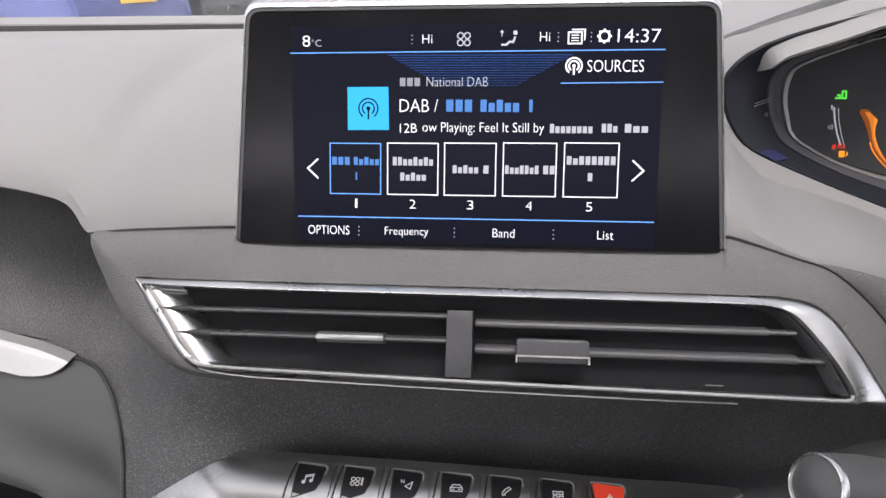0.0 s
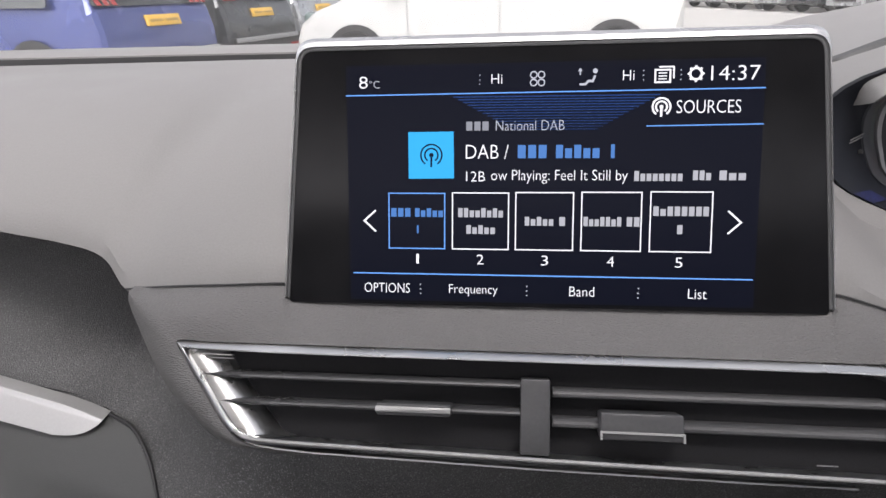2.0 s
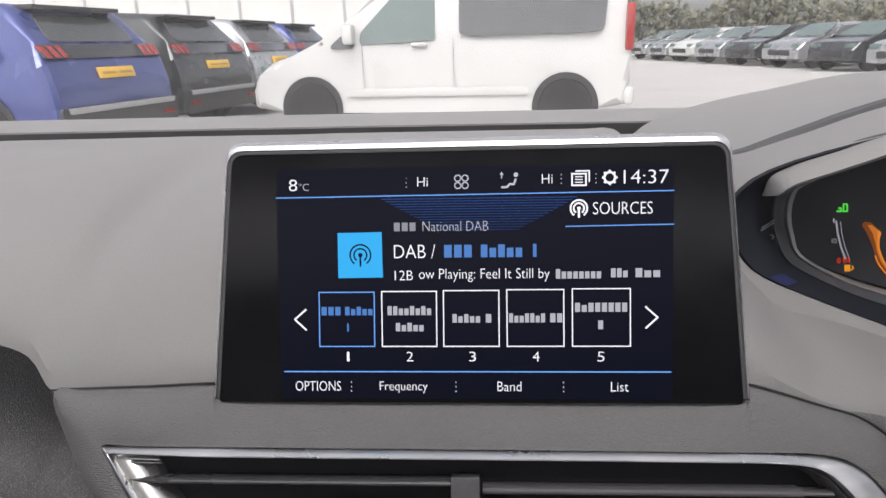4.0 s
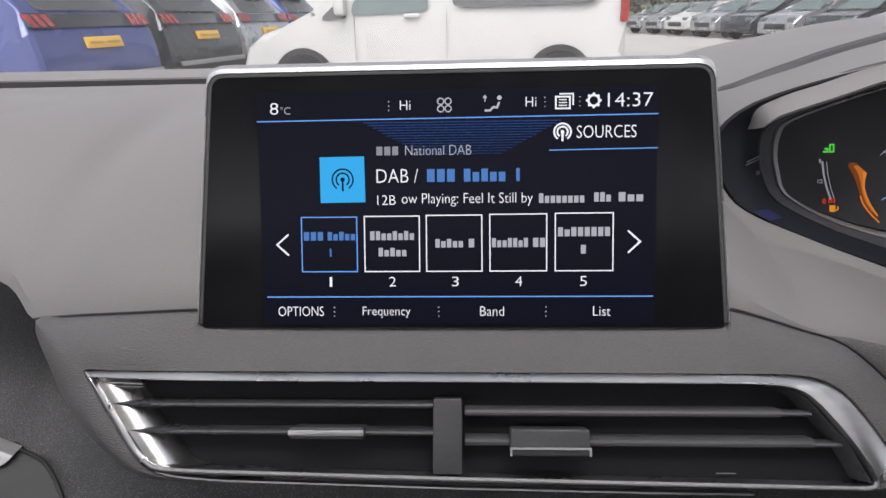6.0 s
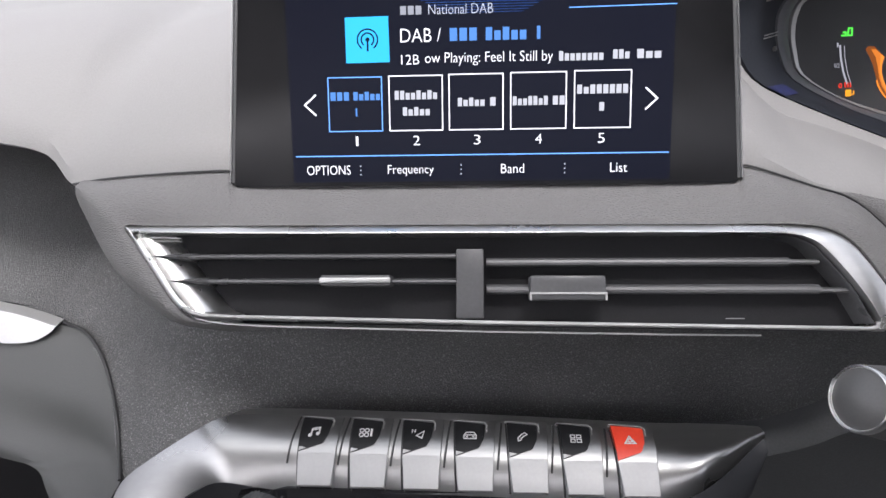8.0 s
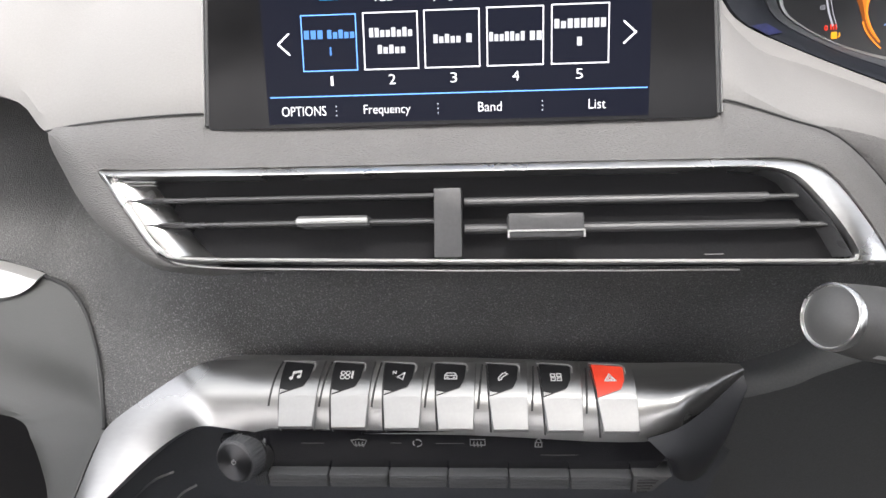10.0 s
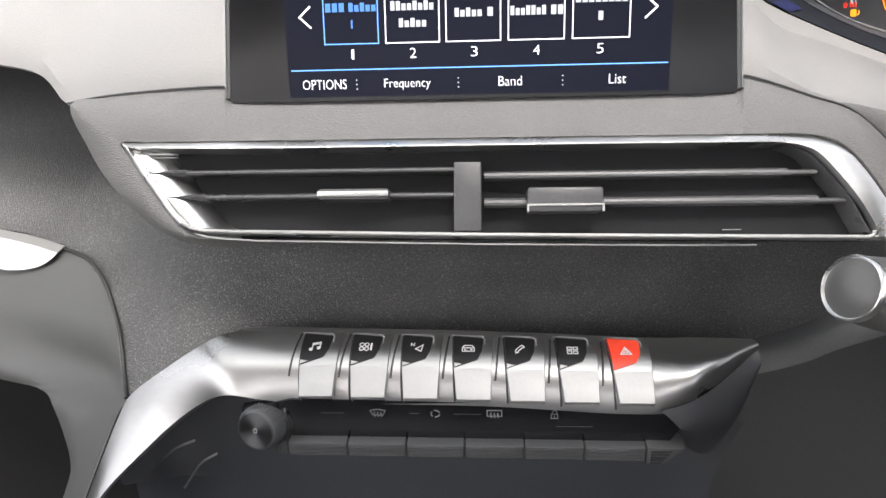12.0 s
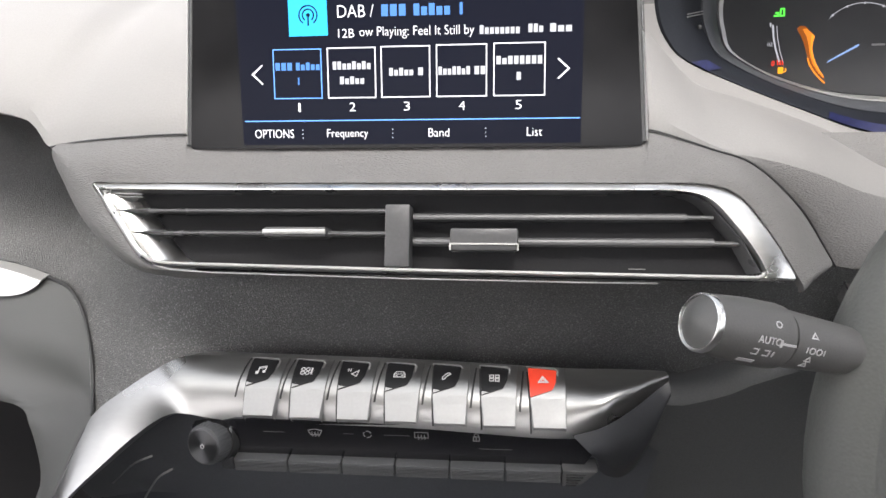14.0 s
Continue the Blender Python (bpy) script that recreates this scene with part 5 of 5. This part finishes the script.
on_dial("orange_arc", stroke([dd(*p) for p in ((0.2496, 1.1181), (0.2507, 1.1148), (0.2523, 1.1119), (0.2545, 1.1090), (0.2575, 1.1057), (0.2613, 1.1023))], 0.0008, D0, 0.0005), ORANGE)
# inner circle and needle of the dial
on_dial("dial_circle", stroke(circle(*dd(0.2845, 1.1230), 0.0300, 28, 30, 138), 0.0004, D0, D1), DIAL_WHITE)
for a in (45, 67, 90, 112, 132):
    q = radians(a)
    on_dial("tick", stroke([(0.2845 + r * math.cos(q), dd(0, 1.1230)[1] + r * math.sin(q)) for r in (0.0292, 0.0306)], 0.0009, D0, 0.0005), DIAL_WHITE)
on_dial("needle", prism([dd(*p) for p in ((0.2625, 1.1150), (0.2629, 1.1162), (0.2816, 1.1262), (0.2822, 1.1250))], D0, 0.0005), NEEDLE)
on_dial("text_bar", box(*dd(0.2900, 1.1250), D0, *dd(0.2985, 1.1262), D1), GREY_PRINT)

# ---- outside: car park ----
BLUE_PAINT = surface("blue_car_paint", (0.055, 0.075, 0.24), 0.25, 0.3, tint=0.06, wear=2, coat=0.6)
GREY_PAINT = surface("dark_grey_car_paint", (0.05, 0.053, 0.057), 0.28, 0.4, tint=0.06, wear=2, coat=0.6)
WHITE_PAINT = surface("white_van_paint", (0.57, 0.57, 0.555), 0.35, 0.0, tint=0.04, wear=2, coat=0.4)
SILVER_PAINT = surface("silver_car_paint", (0.42, 0.43, 0.44), 0.3, 0.6, tint=0.06, wear=2, coat=0.5)
CAR_GLASS = surface("dark_car_glass", (0.075, 0.080, 0.082), 0.1, 0.0, tint=0.15, wear=3, coat=0.4, spec=0.6)
PALE_GLASS = surface("pale_green_car_glass", (0.125, 0.17, 0.16), 0.1, 0.0, tint=0.15, wear=3, coat=0.3)
TAIL_RED = surface("red_lamp_lens", (0.34, 0.02, 0.018), 0.2, tint=0.1, coat=0.4)
PLATE_INK = surface("worn_plate_ink", (0.42, 0.27, 0.07), 0.5, tint=0.05)
PLATE = surface("yellow_number_plate", (0.78, 0.47, 0.08), 0.5, tint=0.05)
HEDGE = surface("hedge_leaves", (0.17, 0.17, 0.125), 0.8, grain=8, bump=0.4, tint=0.5, wear=0.6, depth=0.03)
CLAD = surface("pale_cladding", (0.62, 0.62, 0.60), 0.7, grain=6, tint=0.06, wear=0.3)

GROUND = 0.13
ground_rows = [[Vector((x, y, GROUND)) for x in (-3000, -60, -20, 0, 20, 60, 3000)] for y in (-3000, -30, 0, 10, 30, 80, 3000)]
tagged(part("ground", loft(ground_rows), ASPHALT), "pale grey tarmac car park", "ground", kind="structure")


def tyre_on(parent, x, y, r, w):
    s = 1 if y > 0 else -1
    o = new("wheel")
    o.parent = parent
    o.matrix_local = Matrix.Translation((x, y, r)) @ Matrix.Rotation(radians(-90 * s), 4, "X")
    part("tyre", lathe([(r * 0.66, -w / 2), (r * 0.96, -w / 2), (r, -w * 0.3), (r, w * 0.3), (r * 0.96, w / 2), (r * 0.66, w / 2)], 36), RUBBER, o)
    part("rim", lathe([(r * 0.66, w * 0.1), (r * 0.64, w * 0.42), (r * 0.58, w * 0.42), (r * 0.5, w * 0.2), (r * 0.18, w * 0.24), (r * 0.16, w * 0.34), (r * 0.05, w * 0.34)], 30), SILVER, o)
    for k in range(5):
        b = box(r * 0.12, -r * 0.07, w * 0.22, r * 0.62, r * 0.07, w * 0.38, r * 0.02)
        b.transform(Matrix.Rotation(radians(72 * k), 4, "Z"))
        part("spoke", b, SILVER, o)


def body_mesh(profile, width, belt, top_z, tumble, bevel):
    """A body from its side outline (x forward, z up), narrowing above the belt line."""
    bm = prism(profile, -width / 2, width / 2)
    bmesh.ops.bevel(bm, geom=[e for e in bm.edges if abs(e.verts[0].co.z - e.verts[1].co.z) < 1e-6], offset=bevel, segments=3, affect="EDGES", profile=0.6)
    for v in bm.verts:
        x, z, y = v.co.x, v.co.y, v.co.z
        k = 1 - tumble * max(0, min(1, (z - belt) / (top_z - belt)))
        nose = 1 - 0.07 * max(0, abs(x) - 1.5) ** 2
        v.co = Vector((x, y * k * nose, z))
    return bm


def side_plate(parent, name, poly, width, belt, top_z, tumble, m, out=0.006):
    for s in (-1, 1):
        bm = prism(rounded(poly, 0.05, 4), 0.0, 0.012)
        for v in bm.verts:
            x, z, d = v.co.x, v.co.y, v.co.z
            k = 1 - tumble * max(0, min(1, (z - belt) / (top_z - belt)))
            v.co = Vector((x, s * (width / 2 * k - 0.012 + out + d), z))
        part(name, bm, m, parent)


def rear_plate(parent, name, poly, x_of_z, m, depth=0.03, parent2=None):
    """A plate on the tail: poly in y, z; x_of_z gives the tail's x at a height."""
    bm = prism(poly, 0.0, depth, min(0.008, depth * 0.3))
    for v in bm.verts:
        y, z, d = v.co.x, v.co.y, v.co.z
        v.co = Vector((x_of_z(z) - d, y, z))
    return part(name, bm, m, parent2 or parent)


def suv(label, m, paint):
    car = thing("parked_car", label, "car", m, "parked cars beside the van")
    prof = [(-2.18, 0.30), (-2.22, 0.55), (-2.20, 0.80), (-2.14, 1.02), (-1.98, 1.22), (-1.72, 1.52), (-1.60, 1.58), (-0.6, 1.63), (0.25, 1.58), (0.95, 1.10), (1.75, 1.00), (2.10, 0.86), (2.22, 0.60), (2.18, 0.32), (1.6, 0.24), (-1.6, 0.24)]
    part("body", body_mesh(prof, 1.84, 0.98, 1.63, 0.24, 0.09), paint, car)
    side_plate(car, "side_window", [(-1.62, 1.06), (-1.40, 1.44), (-0.5, 1.52), (0.15, 1.49), (0.78, 1.10)], 1.84, 0.98, 1.63, 0.24, CAR_GLASS)
    tail = lambda z: -2.20 if z < 0.80 else (-2.14 if z < 1.02 else -2.14 + (z - 1.02) * 0.80)
    tx = lambda z: np.interp(z, [0.3, 0.55, 0.8, 1.02, 1.22, 1.52], [-2.19, -2.225, -2.205, -2.145, -1.985, -1.725])
    rear_plate(car, "rear_window", rounded([(-0.62, 1.22), (0.62, 1.22), (0.54, 1.48), (-0.54, 1.48)], 0.06, 4), tx, CAR_GLASS, 0.012)
    part("spoiler", box(-1.86, -0.60, 1.525, -1.58, 0.60, 1.57, 0.015), BLACK, car, "black roof spoiler")
    rear_plate(car, "dark_band", rounded([(-0.86, 1.06), (0.86, 1.06), (0.80, 1.19), (-0.80, 1.19)], 0.03, 4), tx, GLOSS, 0.02)
    for s in (-1, 1):
        lamp = rear_plate(car, "tail_light", rounded([(s * 0.48, 1.06), (s * 0.86, 1.06), (s * 0.80, 1.195), (s * 0.48, 1.195)], 0.02, 3), tx, GLOSS, 0.035)
        for k in range(3):
            y = s * (0.56 + 0.10 * k)
            rear_plate(car, "claw", [(y, 1.07), (y + s * 0.06, 1.07), (y + s * 0.075, 1.185), (y + s * 0.015, 1.185)], tx, TAIL_RED, 0.045, lamp)
    plate = rear_plate(car, "number_plate", rounded([(-0.26, 0.855), (0.26, 0.855), (0.26, 0.965), (-0.26, 0.965)], 0.01, 3), tx, PLATE, 0.03)
    for k in range(2):
        rear_plate(car, "plate_bar", [(-0.22 + 0.24 * k, 0.895), (-0.02 + 0.24 * k, 0.895), (-0.02 + 0.24 * k, 0.925), (-0.22 + 0.24 * k, 0.925)], tx, PLATE_INK, 0.034, plate)
    rear_plate(car, "lower_bumper", rounded([(-0.88, 0.30), (0.88, 0.30), (0.90, 0.60), (-0.90, 0.60)], 0.05, 4), tx, BLACK, 0.03)
    rear_plate(car, "bumper_trim", rounded([(-0.80, 0.54), (0.80, 0.54), (0.82, 0.60), (-0.82, 0.60)], 0.015, 3), tx, SILVER, 0.05)
    for s in (-1, 1):
        rear_plate(car, "reflector", [(s * 0.62, 0.42), (s * 0.82, 0.42), (s * 0.82, 0.46), (s * 0.62, 0.46)], tx, TAIL_RED, 0.045)
        for x in (-1.32, 1.35):
            arch = prism(circle(x, 0.36, 0.41, 24), 0, 0.01)
            for v in arch.verts:
                v.co = Vector((v.co.x, s * (0.905 + v.co.z), v.co.y))
            part("wheel_arch", arch, BLACK, car)
            tyre_on(car, x, s * 0.83, 0.35, 0.2)
        part("door_mirror", box(0.62, s * 0.90 - 0.09, 1.02, 0.80, s * 0.90 + 0.11, 1.17, 0.04), paint, car)
    return car


def van(m):
    v = thing("white_van", "white panel van with side windows, parked side-on", "van", m)
    W = 1.90
    prof = [(-2.30, 0.34), (-2.38, 0.62), (-2.36, 1.0), (-2.32, 1.45), (-2.26, 1.90), (-2.1, 1.98), (-0.1, 2.00), (0.30, 1.97), (0.62, 1.84), (1.42, 1.08), (1.80, 1.02), (2.14, 0.92), (2.36, 0.76), (2.44, 0.56), (2.40, 0.34), (1.9, 0.28), (-1.9, 0.28)]
    part("body", body_mesh(prof, W, 1.1, 2.00, 0.14, 0.10), WHITE_PAINT, v)
    side_plate(v, "door_window", [(0.00, 1.16), (0.00, 1.78), (0.44, 1.76), (0.94, 1.26), (0.96, 1.12), (0.40, 1.13)], W, 1.1, 2.00, 0.14, PALE_GLASS)
    side_plate(v, "quarter_window", [(1.02, 1.08), (1.40, 1.06), (1.02, 1.36)], W, 1.1, 2.00, 0.14, CAR_GLASS)
    side_plate(v, "rear_side_window", [(-2.04, 1.24), (-2.08, 1.74), (-0.30, 1.78), (-0.30, 1.22), (-0.46, 1.18), (-1.90, 1.20)], W, 1.1, 2.00, 0.14, CAR_GLASS)
    for s in (-1, 1):
        for x0, x1 in ((-0.23, -0.222), (0.92, 0.928)):
            b = box(x0, s * W / 2 - 0.004, 0.45, x1, s * W / 2 + 0.003, 1.20)
            part("door_gap", b, SILVER_PAINT, v)
        part("side_moulding", box(-1.14, s * W / 2 - 0.01, 0.48, 1.16, s * W / 2 + 0.006, 0.58, 0.005), WHITE_PAINT, v)
        part("door_handle", box(0.10, s * W / 2 - 0.01, 1.08, 0.30, s * W / 2 + 0.03, 1.13, 0.012), WHITE_PAINT, v)
        part("tail_light", box(-2.39, s * 0.86 - 0.09, 0.98, -2.29, s * 0.86 + 0.085, 1.52, 0.03), TAIL_RED, v)
        part("headlight", box(2.06, s * 0.70 - 0.18, 0.74, 2.34, s * 0.70 + 0.14, 0.90, 0.05), PALE_GLASS, v)
        part("door_mirror", box(1.00, s * 0.98 - 0.06, 1.12, 1.14, s * 0.98 + 0.14, 1.36, 0.04), WHITE_PAINT, v)
        for x in (-1.60, 1.62):
            arch = prism(circle(x, 0.34, 0.405, 28), 0, 0.01)
            for q in arch.verts:
                q.co = Vector((q.co.x, s * (W / 2 - 0.004 + q.co.z), q.co.y))
            part("wheel_arch", arch, BLACK, v)
            tyre_on(v, x, s * (W / 2 - 0.07), 0.335, 0.22)
    part("bumper", box(2.28, -0.84, 0.34, 2.46, 0.84, 0.56, 0.06), WHITE_PAINT, v)
    part("bumper", box(-2.43, -0.90, 0.34, -2.30, 0.90, 0.56, 0.05), WHITE_PAINT, v)
    return v


def flat_pose(x, y, heading):
    return Matrix.Translation((x, y, GROUND)) @ Matrix.Rotation(radians(heading), 4, "Z")


van(flat_pose(-0.425, 9.15, 175))
suv("blue parked car seen from behind, red claw lamps", flat_pose(-5.95, 7.18, 169), BLUE_PAINT)
suv("dark grey parked car seen from behind, yellow plate", flat_pose(-5.80, 9.67, 169), GREY_PAINT)
suv("silver parked car seen from behind", flat_pose(-5.64, 12.2, 169), SILVER_PAINT)
suv("dark blue parked car at the end of the row", flat_pose(-5.50, 14.75, 169), BLUE_PAINT)


def hatch(label, m, paint):
    car = thing("distant_car", label, "car", m, "distant row of parked cars")
    prof = [(-2.0, 0.30), (-2.06, 0.70), (-1.96, 0.98), (-1.50, 1.40), (-0.5, 1.47), (0.2, 1.43), (0.95, 1.0), (1.75, 0.86), (2.02, 0.62), (1.98, 0.30), (1.5, 0.22), (-1.5, 0.22)]
    part("body", body_mesh(prof, 1.76, 0.92, 1.47, 0.26, 0.09), paint, car)
    side_plate(car, "side_window", [(-1.50, 0.98), (-1.26, 1.30), (-0.4, 1.38), (0.14, 1.34), (0.76, 1.0)], 1.76, 0.92, 1.47, 0.26, CAR_GLASS)
    ws = loft([[Vector((0.98, y, 1.01)), Vector((0.30, y * 0.80, 1.40))] for y in (-0.74, -0.3, 0.3, 0.74)], 0.01)
    for q in ws.verts:
        q.co += Vector((0.02, 0, 0.03))
    part("windscreen", ws, PALE_GLASS, car)
    for s in (-1, 1):
        part("headlight", box(1.72, s * 0.66 - 0.16, 0.66, 1.98, s * 0.66 + 0.14, 0.80, 0.04), PALE_GLASS, car)
        part("door_mirror", box(0.60, s * 0.92 - 0.08, 0.96, 0.74, s * 0.92 + 0.08, 1.08, 0.03), paint, car)
        for x in (-1.25, 1.28):
            tyre_on(car, x, s * 0.79, 0.31, 0.19)
    part("grille", box(1.94, -0.5, 0.42, 2.03, 0.5, 0.60, 0.02), BLACK, car)
    return car


LOTS = [("silver", SILVER_PAINT), ("silver", SILVER_PAINT), ("white", WHITE_PAINT), ("silver", SILVER_PAINT), ("dark grey", GREY_PAINT), ("silver", SILVER_PAINT), ("dark grey", GREY_PAINT), ("silver", SILVER_PAINT), ("dark grey", GREY_PAINT), ("white", WHITE_PAINT)]
for k, (word, paint) in enumerate(LOTS):
    hatch(word + " parked car in a distant row", flat_pose(10.4 + 0.36 * k, 37.2 - 2.6 * k, 197), paint)


# hedge bank: many leaf clumps with an uneven top
def hedge():
    rng = random.Random(5)
    bm = bmesh.new()
    for k in range(6500):
        t = rng.random()
        x = 3.0 + 34 * t + rng.uniform(-1.2, 1.2)
        y = 46 - 24 * t + rng.uniform(-1.5, 1.5)
        h = 3.1 + 0.5 * math.sin(x * 0.9) + 0.3 * math.sin(x * 2.3 + 1)
        z = h * rng.random() ** 0.6
        r = rng.uniform(0.10, 0.28)
        mt = Matrix.Translation((x, y, z)) @ Euler((rng.random() * 6, rng.random() * 6, rng.random() * 6)).to_matrix().to_4x4() @ Matrix.Diagonal((r, r * rng.uniform(0.5, 1), r * rng.uniform(0.4, 0.9), 1))
        base = [bm.verts.new(mt @ Vector(c)) for c in ((1, 0, 0), (0.2, 0.9, 0), (-0.8, 0.5, 0.2), (-0.7, -0.6, -0.1), (0.3, -0.9, 0.1), (0, 0, 0.8), (0, 0.1, -0.8))]
        for a in range(5):
            bm.faces.new((base[a], base[(a + 1) % 5], base[5]))
            bm.faces.new((base[(a + 1) % 5], base[a], base[6]))
    return bm


tagged(part("hedge", hedge(), HEDGE, smooth=False), "tall dark green hedge along the car park", "hedge", kind="stuff")
hall = thing("warehouse", "long pale clad building beyond the parked cars", "building")
part("wall", box(-60, 52, 0, -2, 70, 8.5), CLAD, hall)
part("roof", box(-60.4, 51.6, 8.5, -1.6, 70.4, 8.9), SILVER, hall)
for k in range(14):
    part("cladding_rib", box(-58 + 4 * k, 51.93, 0.5, -57.8 + 4 * k, 52.0, 8.4), SILVER, hall)
